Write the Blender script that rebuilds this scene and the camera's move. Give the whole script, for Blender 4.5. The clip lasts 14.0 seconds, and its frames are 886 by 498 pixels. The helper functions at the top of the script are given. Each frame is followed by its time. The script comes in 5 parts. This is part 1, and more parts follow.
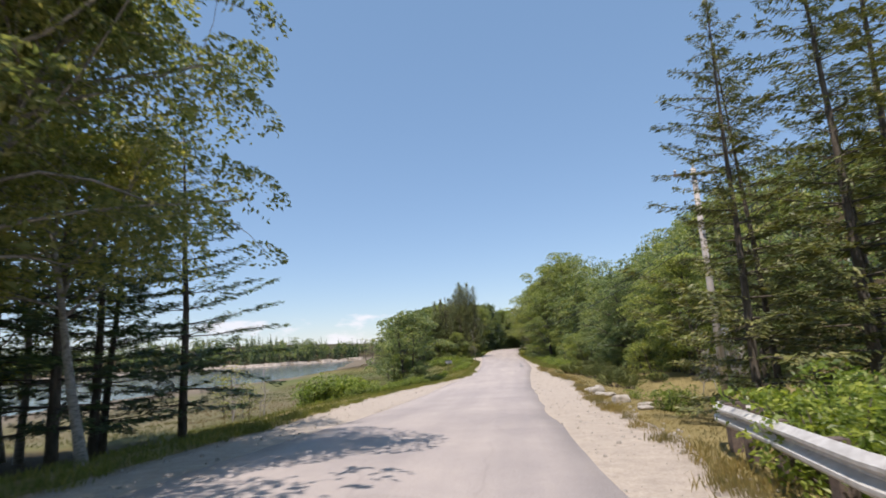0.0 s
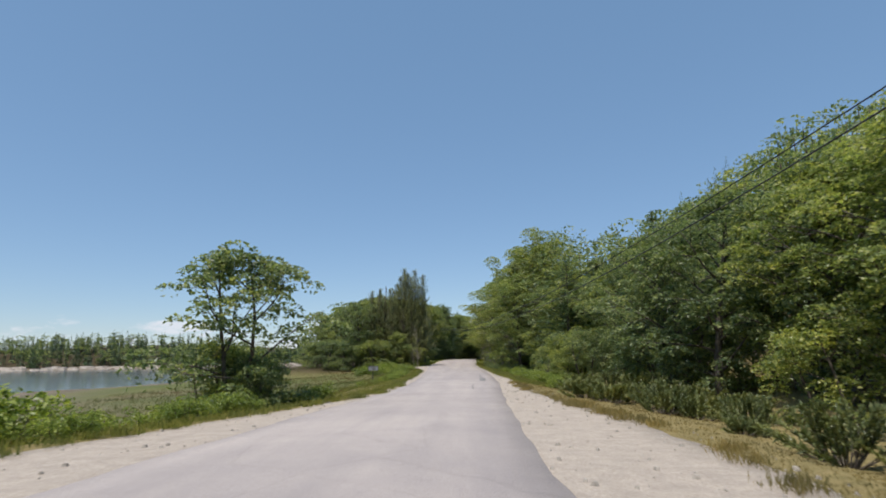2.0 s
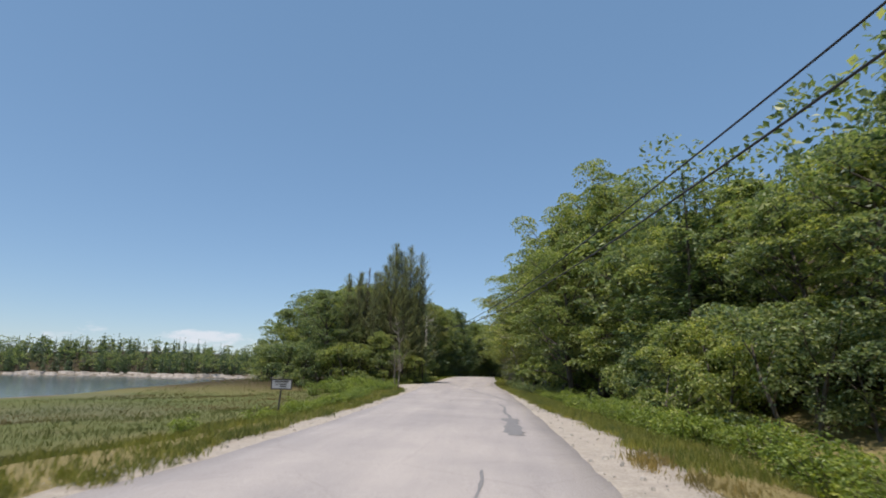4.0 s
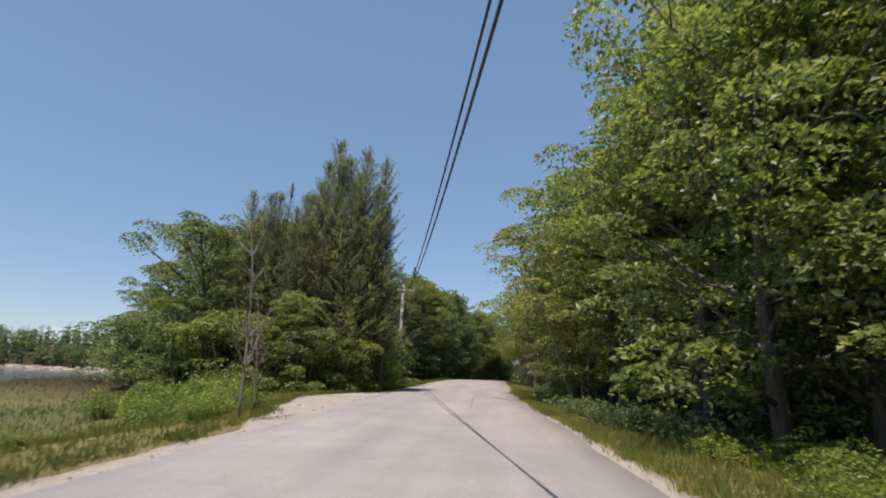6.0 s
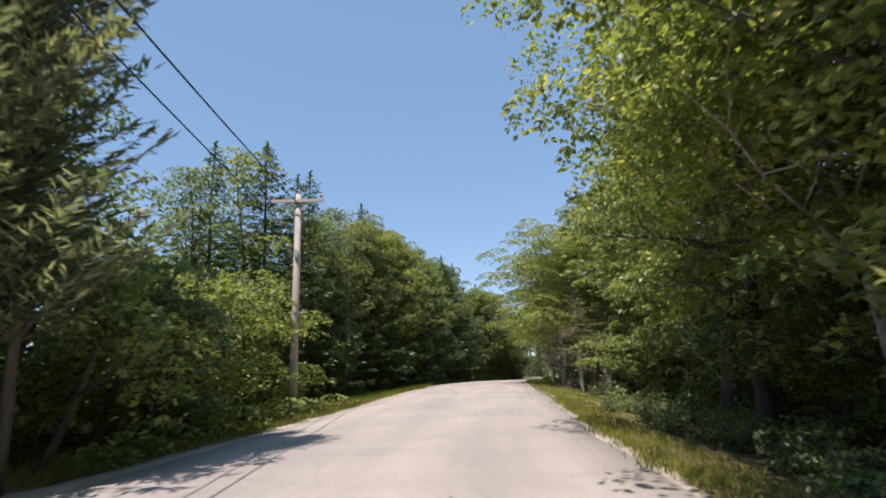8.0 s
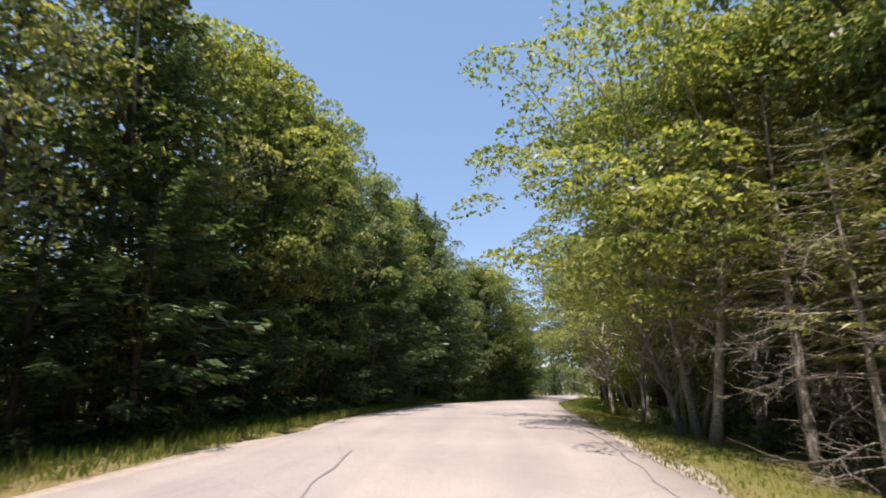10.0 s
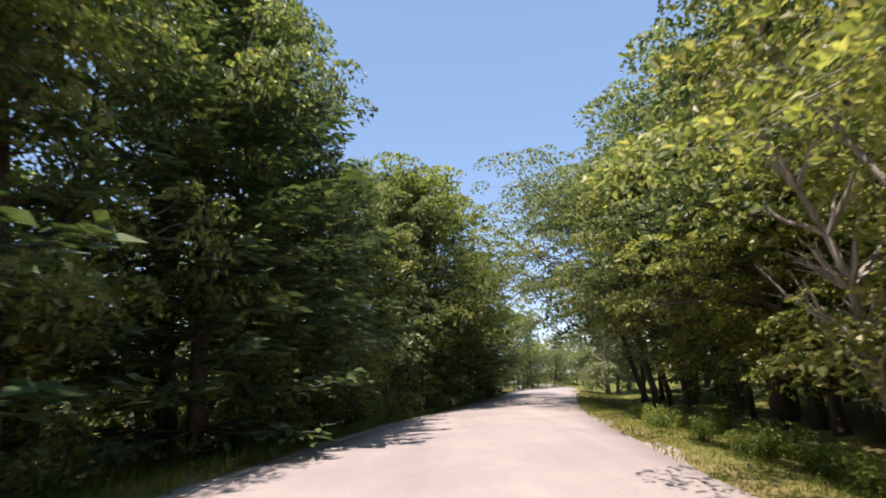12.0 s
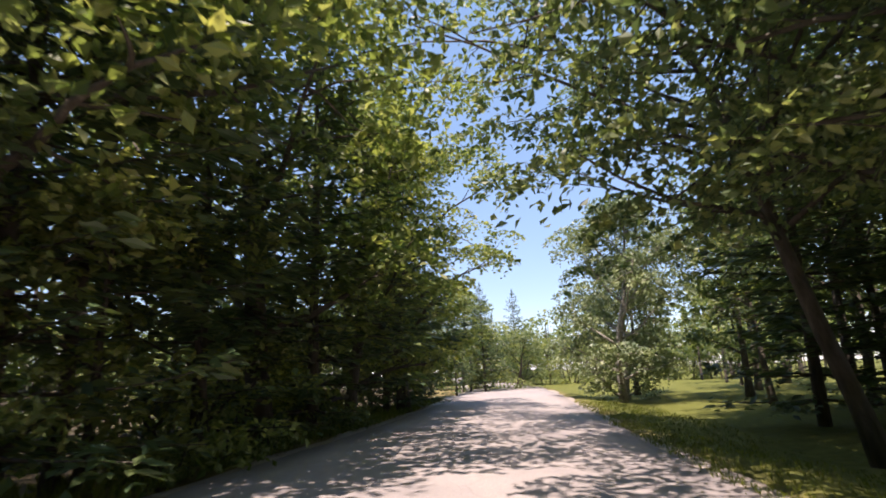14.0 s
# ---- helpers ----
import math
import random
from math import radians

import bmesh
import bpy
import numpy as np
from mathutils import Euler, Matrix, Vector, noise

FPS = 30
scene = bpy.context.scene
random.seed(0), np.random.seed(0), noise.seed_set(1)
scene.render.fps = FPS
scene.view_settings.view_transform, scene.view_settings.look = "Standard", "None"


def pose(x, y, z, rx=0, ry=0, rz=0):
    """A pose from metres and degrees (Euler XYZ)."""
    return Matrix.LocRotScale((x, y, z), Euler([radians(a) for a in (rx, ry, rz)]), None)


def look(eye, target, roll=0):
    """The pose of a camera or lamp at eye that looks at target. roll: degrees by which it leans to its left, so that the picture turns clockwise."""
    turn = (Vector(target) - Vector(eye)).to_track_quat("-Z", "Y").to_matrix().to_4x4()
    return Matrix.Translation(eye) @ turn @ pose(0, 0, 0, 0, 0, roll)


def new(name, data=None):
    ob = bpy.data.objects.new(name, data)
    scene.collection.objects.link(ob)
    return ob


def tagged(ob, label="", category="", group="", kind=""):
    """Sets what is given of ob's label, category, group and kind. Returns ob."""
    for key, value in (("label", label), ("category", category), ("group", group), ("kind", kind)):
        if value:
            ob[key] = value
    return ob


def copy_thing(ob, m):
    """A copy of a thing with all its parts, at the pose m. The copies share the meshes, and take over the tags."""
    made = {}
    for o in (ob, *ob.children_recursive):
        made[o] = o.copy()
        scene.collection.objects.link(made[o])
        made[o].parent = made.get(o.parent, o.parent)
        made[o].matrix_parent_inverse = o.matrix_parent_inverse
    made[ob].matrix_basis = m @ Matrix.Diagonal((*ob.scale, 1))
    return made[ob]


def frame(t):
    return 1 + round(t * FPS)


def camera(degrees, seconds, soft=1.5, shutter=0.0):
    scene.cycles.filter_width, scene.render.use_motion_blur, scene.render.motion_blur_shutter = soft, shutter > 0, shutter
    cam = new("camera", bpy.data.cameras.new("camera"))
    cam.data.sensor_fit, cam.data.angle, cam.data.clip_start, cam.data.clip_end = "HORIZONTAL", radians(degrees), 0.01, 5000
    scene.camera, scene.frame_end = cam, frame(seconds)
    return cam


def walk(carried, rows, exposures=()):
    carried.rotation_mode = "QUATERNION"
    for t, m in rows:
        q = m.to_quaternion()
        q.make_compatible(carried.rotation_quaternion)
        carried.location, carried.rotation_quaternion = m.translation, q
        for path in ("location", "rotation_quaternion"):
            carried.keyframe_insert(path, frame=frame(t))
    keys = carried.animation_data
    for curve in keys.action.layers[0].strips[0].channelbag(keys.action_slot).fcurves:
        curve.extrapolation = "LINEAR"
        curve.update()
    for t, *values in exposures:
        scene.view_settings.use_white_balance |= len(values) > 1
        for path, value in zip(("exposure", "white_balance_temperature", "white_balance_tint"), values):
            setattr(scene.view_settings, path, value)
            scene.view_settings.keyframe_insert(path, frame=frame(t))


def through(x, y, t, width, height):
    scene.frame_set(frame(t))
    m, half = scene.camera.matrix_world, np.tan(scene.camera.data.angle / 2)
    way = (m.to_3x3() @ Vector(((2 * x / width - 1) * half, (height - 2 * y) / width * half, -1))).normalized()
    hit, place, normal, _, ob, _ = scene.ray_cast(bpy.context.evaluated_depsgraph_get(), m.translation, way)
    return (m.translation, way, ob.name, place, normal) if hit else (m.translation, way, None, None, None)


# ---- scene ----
import itertools

cam = camera(80.0, 14.0, soft=1.8, shutter=0.12)

# seconds, eye x y z, yaw to the left, pitch up, roll (degrees)
PATH = [
    (0.0, -0.000, -0.000, 1.350, 6.66, 10.32, -3.32),
    (0.3, -0.072, 3.543, 1.171, 4.73, 10.59, -3.05),
    (0.5, -0.099, 5.927, 1.051, 3.81, 10.83, -2.84),
    (0.7, -0.131, 8.344, 0.929, 3.47, 10.84, -2.71),
    (0.9, -0.164, 10.803, 0.803, 3.31, 10.83, -2.52),
    (1.0, -0.180, 12.051, 0.739, 3.22, 10.87, -2.34),
    (1.2, -0.211, 14.589, 0.607, 2.95, 11.03, -1.79),
    (1.5, -0.210, 18.445, 0.399, 2.82, 10.96, -1.57),
    (1.8, -0.148, 22.399, 0.214, 2.50, 11.41, -1.19),
    (2.0, -0.081, 25.075, 0.099, 2.45, 11.42, -0.69),
    (2.2, 0.011, 27.774, -0.005, 2.25, 11.46, -0.32),
    (4.3, 0.326, 55.573, -0.377, 5.51, 13.45, 1.83),
    (4.5, 0.272, 58.320, -0.384, 5.79, 13.49, 2.22),
    (5.0, 0.084, 65.273, -0.400, 6.09, 13.36, 2.16),
    (5.5, -0.030, 72.205, -0.408, 5.93, 13.56, 2.64),
    (6.0, -0.139, 79.238, -0.371, 5.54, 13.43, 2.34),
    (6.2, -0.180, 82.009, -0.357, 5.44, 13.13, 1.54),
    (6.5, -0.232, 86.114, -0.336, 4.83, 13.33, -0.59),
    (7.0, -0.334, 92.784, -0.301, 4.53, 13.42, -3.66),
    (7.2, -0.363, 95.437, -0.290, 4.53, 13.16, -3.56),
    (9.3, -0.770, 122.484, -0.031, 5.83, 14.70, 0.19),
    (9.5, -0.806, 124.970, -0.007, 5.69, 14.77, 0.25),
    (10.0, -0.813, 131.127, 0.056, 5.42, 14.69, 0.24),
    (10.5, -0.770, 137.409, 0.216, 4.99, 14.66, -0.47),
    (11.0, -0.801, 143.652, 0.385, 3.83, 14.39, -1.19),
    (11.5, -0.688, 149.749, 0.486, 2.14, 13.94, -2.14),
    (12.0, -0.441, 155.439, 0.492, 0.16, 13.76, -2.55),
    (12.5, 0.164, 161.130, 0.459, -1.22, 13.33, -3.50),
    (13.0, 0.871, 166.972, 0.363, -2.67, 12.76, -3.24),
    (13.5, 1.548, 172.472, 0.221, -3.96, 12.66, -2.90),
    (14.0, 2.298, 177.463, 0.186, -5.42, 13.33, -2.15),
]


def eye_pose(x, y, z, yaw, pitch, roll):
    a, p = radians(yaw), radians(pitch)
    ahead = Vector((-math.sin(a) * math.cos(p), math.cos(a) * math.cos(p), math.sin(p)))
    return look((x, y, z), Vector((x, y, z)) + ahead * 10, roll)


walk(cam, [(row[0], eye_pose(*row[1:])) for row in PATH], exposures=((0.0, 0.3, 6750, 17), (1.0, 0.12, 6600, 14), (2.0, 0.03, 6500, 12), (5.0, 0.03, 6550, 13), (6.5, 0.15, 6750, 17), (7.2, 0.33, 6750, 17), (9.3, 0.6, 6750, 16), (10.5, 0.72, 6950, 24), (12.0, 0.78, 6920, 24), (14.0, 0.92, 6960, 27)))

# ---- light ----
SUN_FROM = Vector((-0.37, -0.929, 0)).normalized()
SUN_UP = radians(64)
sun_dir = Vector((SUN_FROM.x * math.cos(SUN_UP), SUN_FROM.y * math.cos(SUN_UP), math.sin(SUN_UP)))
world = bpy.data.worlds.new("world")
scene.world = world
world.use_nodes = True
sky = world.node_tree.nodes.new("ShaderNodeTexSky")
sky.sky_type = "NISHITA"
sky.sun_disc = False
sky.sun_elevation = SUN_UP
sky.sun_rotation = math.atan2(sun_dir.x, sun_dir.y)
sky.air_density, sky.dust_density, sky.ozone_density = 1.0, 0.1, 1.3
back = world.node_tree.nodes["Background"]
back.inputs["Strength"].default_value = 0.145
even = world.node_tree.nodes.new("ShaderNodeMix")
even.data_type = "RGBA"
even.inputs[0].default_value = 0.55
even.inputs[7].default_value = (1.15, 2.25, 3.7, 1)
world.node_tree.links.new(sky.outputs["Color"], even.inputs[6])
# low summer clouds standing all round the horizon
wn, wl = world.node_tree.nodes, world.node_tree.links
where = wn.new("ShaderNodeTexCoord")
stretch_sky = wn.new("ShaderNodeMapping")
stretch_sky.inputs["Scale"].default_value = (6.0, 6.0, 17.0)
puffs = wn.new("ShaderNodeTexNoise")
puffs.inputs["Scale"].default_value, puffs.inputs["Detail"].default_value, puffs.inputs["Roughness"].default_value = 2.2, 6.0, 0.55
rise = wn.new("ShaderNodeSeparateXYZ")
band = wn.new("ShaderNodeMapRange")
band.inputs["From Min"].default_value, band.inputs["From Max"].default_value = 0.115, 0.06
band.inputs["To Min"].default_value, band.inputs["To Max"].default_value = -0.55, 0.06
total = wn.new("ShaderNodeMath")
edge = wn.new("ShaderNodeMapRange")
edge.inputs["From Min"].default_value, edge.inputs["From Max"].default_value = 0.56, 0.68
edge.inputs["To Max"].default_value = 0.75
clouds = wn.new("ShaderNodeMix")
clouds.data_type = "RGBA"
clouds.inputs[7].default_value = (5.3, 5.5, 5.9, 1)
wl.new(where.outputs["Generated"], stretch_sky.inputs["Vector"])
wl.new(stretch_sky.outputs["Vector"], puffs.inputs["Vector"])
wl.new(where.outputs["Generated"], rise.inputs[0])
wl.new(rise.outputs["Z"], band.inputs["Value"])
wl.new(puffs.outputs["Fac"], total.inputs[0])
wl.new(band.outputs["Result"], total.inputs[1])
wl.new(total.outputs["Value"], edge.inputs["Value"])
wl.new(edge.outputs["Result"], clouds.inputs[0])
wl.new(even.outputs[2], clouds.inputs[6])
wl.new(clouds.outputs[2], back.inputs["Color"])

sun = new("sun", bpy.data.lights.new("sun", "SUN"))
sun.data.energy = 5.0
sun.data.angle = radians(0.53)
sun.data.color = (1.0, 0.95, 0.87)
sun.matrix_world = look(sun_dir * 100, (0, 0, 0))


# ---- materials ----
def material(name):
    m = bpy.data.materials.new(name)
    m.use_nodes = True
    nt = m.node_tree
    return m, nt, nt.nodes["Principled BSDF"]


def node(nt, kind, **values):
    n = nt.nodes.new(kind)
    for key, value in values.items():
        n.inputs[key].default_value = value
    return n


def ramp(nt, src, stops):
    r = nt.nodes.new("ShaderNodeValToRGB")
    els = r.color_ramp.elements
    while len(els) < len(stops):
        els.new(0.5)
    for e, (p, c) in zip(els, stops):
        e.position, e.color = p, (*c, 1)
    nt.links.new(src, r.inputs["Fac"])
    return r.outputs["Color"]


def noise_tex(nt, scale, detail=4.0, rough=0.6, space="Object", stretch=None):
    tc = nt.nodes.new("ShaderNodeTexCoord")
    n = node(nt, "ShaderNodeTexNoise", Scale=scale, Detail=detail, Roughness=rough)
    src = tc.outputs[space]
    if stretch:
        mp = nt.nodes.new("ShaderNodeMapping")
        mp.inputs["Scale"].default_value = stretch
        nt.links.new(src, mp.inputs["Vector"])
        src = mp.outputs["Vector"]
    nt.links.new(src, n.inputs["Vector"])
    return n.outputs["Fac"]


def mix(nt, fac, a, b, mode="MIX"):
    n = nt.nodes.new("ShaderNodeMix")
    n.data_type, n.blend_type = "RGBA", mode
    if isinstance(fac, float):
        n.inputs[0].default_value = fac
    else:
        nt.links.new(fac, n.inputs[0])
    for k, c in ((6, a), (7, b)):
        if isinstance(c, tuple):
            n.inputs[k].default_value = (*c, 1)
        else:
            nt.links.new(c, n.inputs[k])
    return n.outputs[2]


def bump(nt, b, src, strength, distance):
    n = node(nt, "ShaderNodeBump", Strength=strength, Distance=distance)
    nt.links.new(src, n.inputs["Height"])
    nt.links.new(n.outputs["Normal"], b.inputs["Normal"])


def leaf_material(name, dark, mid, light, through=0.5, tint=(1.5, 1.52, 0.8), rust=False):
    m, nt, b = material(name)
    g = nt.nodes.new("ShaderNodeNewGeometry")
    col = ramp(nt, g.outputs["Random Per Island"], ((0.0, dark), (0.55, mid), (1.0, light)))
    ob = nt.nodes.new("ShaderNodeObjectInfo")
    tone = ramp(nt, ob.outputs["Random"], ((0.0, (0.82, 0.86, 0.9)), (0.5, (1.0, 1.0, 1.0)), (1.0, (1.06, 1.03, 0.9))))
    col = mix(nt, 1.0, col, tone, "MULTIPLY")
    patch = ramp(nt, noise_tex(nt, 0.9, 2.0), ((0.35, (0.72, 0.78, 0.82)), (0.65, (1.2, 1.14, 0.95))))
    col = mix(nt, 1.0, col, patch, "MULTIPLY")
    if rust:
        where = ramp(nt, noise_tex(nt, 0.09, 3.0, 0.5), ((0.50, (0.0, 0.0, 0.0)), (0.60, (1.0, 1.0, 1.0))))
        col = mix(nt, where, col, mix(nt, 1.0, col, (1.15, 0.66, 0.75), "MULTIPLY"))
    nt.links.new(col, b.inputs["Base Color"])
    b.inputs["Roughness"].default_value = 0.42
    b.inputs["Specular IOR Level"].default_value = 0.5
    tr = nt.nodes.new("ShaderNodeBsdfTranslucent")
    nt.links.new(mix(nt, 1.0, col, tint, "MULTIPLY"), tr.inputs["Color"])
    mx = nt.nodes.new("ShaderNodeMixShader")
    mx.inputs[0].default_value = through
    nt.links.new(b.outputs[0], mx.inputs[1])
    nt.links.new(tr.outputs[0], mx.inputs[2])
    nt.links.new(mx.outputs[0], nt.nodes["Material Output"].inputs["Surface"])
    return m


def plain_material(name, stops, scale, rough=0.85, bump_scale=None, strength=0.4, distance=0.02, stretch=None, metal=0.0):
    m, nt, b = material(name)
    n1 = noise_tex(nt, scale, 5.0, 0.65, stretch=stretch)
    col = ramp(nt, n1, stops)
    big = ramp(nt, noise_tex(nt, scale * 0.13, 3.0), ((0.3, (0.86, 0.86, 0.86)), (0.7, (1.1, 1.1, 1.1))))
    nt.links.new(mix(nt, 1.0, col, big, "MULTIPLY"), b.inputs["Base Color"])
    b.inputs["Roughness"].default_value = rough
    b.inputs["Metallic"].default_value = metal
    bump(nt, b, noise_tex(nt, bump_scale or scale * 3, 4.0, stretch=stretch), strength, distance)
    return m


LEAF_OAK = leaf_material("broad_leaves", (0.076, 0.118, 0.064), (0.168, 0.218, 0.106), (0.345, 0.368, 0.192))
LEAF_MAPLE = leaf_material("bright_leaves", (0.115, 0.160, 0.054), (0.240, 0.285, 0.098), (0.410, 0.415, 0.180), 0.5)
LEAF_BIRCH = leaf_material("birch_leaves", (0.140, 0.167, 0.062), (0.252, 0.265, 0.102), (0.401, 0.362, 0.176), 0.5)
LEAF_GREY = leaf_material("grey_green_leaves", (0.151, 0.192, 0.100), (0.250, 0.300, 0.167), (0.367, 0.400, 0.250), 0.35, (0.9, 1.0, 0.6))
NEEDLES = leaf_material("spruce_needles", (0.050, 0.091, 0.051), (0.095, 0.152, 0.072), (0.176, 0.216, 0.096), 0.3, (1.0, 1.1, 0.5))
NEEDLES_PINE = leaf_material("feathery_pine_needles", (0.15, 0.175, 0.105), (0.25, 0.27, 0.155), (0.36, 0.35, 0.22), 0.5, (1.1, 1.15, 0.8))
NEEDLES_OLIVE = leaf_material("olive_spruce_needles", (0.086, 0.105, 0.043), (0.172, 0.190, 0.067), (0.299, 0.276, 0.125), 0.3, (0.9, 0.9, 0.3))
LEAF_BUSH = leaf_material("bush_leaves", (0.090, 0.138, 0.030), (0.190, 0.250, 0.050), (0.33, 0.37, 0.09), 0.45)
LEAF_JUNIPER = leaf_material("juniper_sprays", (0.095, 0.125, 0.047), (0.165, 0.190, 0.070), (0.265, 0.270, 0.110), 0.25, (1.2, 1.2, 0.6))
GRASS = leaf_material("grass_blades", (0.100, 0.125, 0.024), (0.180, 0.195, 0.042), (0.300, 0.275, 0.085), 0.3, (1.0, 1.0, 0.4))
GRASS_DRY = leaf_material("dry_grass_blades", (0.160, 0.138, 0.052), (0.225, 0.182, 0.078), (0.29, 0.230, 0.105), 0.3, (1.0, 0.9, 0.5))
GRASS_GREEN = leaf_material("green_grass_blades", (0.081, 0.115, 0.018), (0.149, 0.190, 0.029), (0.230, 0.253, 0.052), 0.35, (1.0, 1.0, 0.4))
GRASS_MARSH = leaf_material("marsh_grass_blades", (0.085, 0.108, 0.030), (0.128, 0.143, 0.039), (0.168, 0.160, 0.054), 0.3, (1.0, 0.95, 0.4), rust=True)
BARK = plain_material("grey_brown_bark", ((0.3, (0.045, 0.035, 0.026)), (0.6, (0.115, 0.095, 0.075)), (0.8, (0.20, 0.175, 0.15))), 9.0, 0.9, 30, 0.8, 0.03, (1, 1, 0.25))
BARK_PALE = plain_material("pale_bark", ((0.3, (0.10, 0.09, 0.075)), (0.5, (0.30, 0.27, 0.23)), (0.8, (0.46, 0.42, 0.37))), 7.0, 0.85, 25, 0.5, 0.02, (1, 1, 2.2))
DEAD_WOOD = plain_material("bare_grey_wood", ((0.3, (0.16, 0.14, 0.12)), (0.7, (0.38, 0.35, 0.31))), 12.0, 0.9, 40, 0.5, 0.01, (1, 1, 0.2))
DEAD_TWIGS = plain_material("bare_brown_twigs", ((0.3, (0.10, 0.085, 0.065)), (0.7, (0.25, 0.215, 0.175))), 12.0, 0.9, 40, 0.5, 0.01)
ROCK = plain_material("granite", ((0.3, (0.20, 0.18, 0.155)), (0.55, (0.36, 0.325, 0.28)), (0.8, (0.50, 0.46, 0.40))), 5.0, 0.9, 20, 0.6, 0.04)
SHORE_ROCK = plain_material("shore_granite", ((0.3, (0.20, 0.17, 0.14)), (0.55, (0.38, 0.33, 0.28)), (0.8, (0.55, 0.50, 0.44))), 0.5, 0.9, 3, 0.6, 0.1)
POLE_WOOD = plain_material("weathered_pole_wood", ((0.3, (0.28, 0.25, 0.225)), (0.7, (0.46, 0.42, 0.385))), 14.0, 0.85, 40, 0.4, 0.01, (1, 1, 0.08))
ARM_WOOD = plain_material("dark_arm_wood", ((0.3, (0.07, 0.05, 0.045)), (0.7, (0.16, 0.12, 0.10))), 14.0, 0.85, 40, 0.4, 0.01)
CERAMIC = plain_material("white_ceramic", ((0.3, (0.62, 0.63, 0.64)), (0.7, (0.75, 0.75, 0.75))), 10.0, 0.25)
GREY_METAL = plain_material("galvanised_steel", ((0.3, (0.36, 0.37, 0.38)), (0.7, (0.52, 0.53, 0.54))), 18.0, 0.5, 40, 0.1, 0.004, None, 0.65)
RAIL_STEEL = plain_material("weathered_rail_steel", ((0.3, (0.36, 0.34, 0.32)), (0.7, (0.6, 0.585, 0.56))), 9.0, 0.55, 40, 0.1, 0.004, None, 0.1)
CABLE = plain_material("black_cable", ((0.3, (0.012, 0.012, 0.014)), (0.7, (0.03, 0.03, 0.032))), 20.0, 0.6)
SIGN_DARK = plain_material("dark_sign_frame", ((0.3, (0.02, 0.02, 0.02)), (0.7, (0.05, 0.045, 0.04))), 12.0, 0.7)
SIGN_FACE = plain_material("grey_sign_face", ((0.3, (0.20, 0.21, 0.23)), (0.7, (0.30, 0.31, 0.33))), 6.0, 0.5)


def asphalt_material():
    m, nt, b = material("weathered_asphalt")
    fine = noise_tex(nt, 55.0, 3.0, 0.7)
    col = ramp(nt, fine, ((0.25, (0.225, 0.198, 0.185)), (0.5, (0.345, 0.306, 0.288)), (0.78, (0.46, 0.412, 0.388))))
    streak = ramp(nt, noise_tex(nt, 0.9, 4.0, stretch=(1.0, 0.07, 1.0)), ((0.3, (0.86, 0.86, 0.87)), (0.7, (1.1, 1.09, 1.07))))
    col = mix(nt, 1.0, col, streak, "MULTIPLY")
    blotch = ramp(nt, noise_tex(nt, 0.35, 5.0), ((0.35, (0.88, 0.88, 0.89)), (0.65, (1.08, 1.07, 1.05))))
    col = mix(nt, 1.0, col, blotch, "MULTIPLY")
    tc = nt.nodes.new("ShaderNodeTexCoord")
    vo = nt.nodes.new("ShaderNodeTexVoronoi")
    vo.feature = "DISTANCE_TO_EDGE"
    vo.inputs["Scale"].default_value = 0.28
    wob = nt.nodes.new("ShaderNodeTexNoise")
    wob.inputs["Scale"].default_value = 1.1
    wob.inputs["Detail"].default_value = 5.0
    nt.links.new(tc.outputs["Object"], wob.inputs["Vector"])
    nt.links.new(mix(nt, 0.28, tc.outputs["Object"], wob.outputs["Color"], "ADD"), vo.inputs["Vector"])
    crack = ramp(nt, vo.outputs["Distance"], ((0.0, (0.6, 0.59, 0.58)), (0.0045, (0.85, 0.85, 0.85)), (0.009, (1.0, 1.0, 1.0))))
    col = mix(nt, 0.28, col, mix(nt, 1.0, col, crack, "MULTIPLY"))
    nt.links.new(col, b.inputs["Base Color"])
    b.inputs["Roughness"].default_value = 0.85
    bump(nt, b, fine, 0.5, 0.01)
    return m


ASPHALT = asphalt_material()
TAR = plain_material("dark_patch_asphalt", ((0.3, (0.15, 0.14, 0.138)), (0.7, (0.23, 0.215, 0.21))), 40.0, 0.8, 60, 0.4, 0.01)
GRAVEL = plain_material("sandy_gravel", ((0.25, (0.26, 0.215, 0.17)), (0.5, (0.375, 0.32, 0.265)), (0.8, (0.49, 0.425, 0.36))), 22.0, 0.95, 60, 0.7, 0.02)


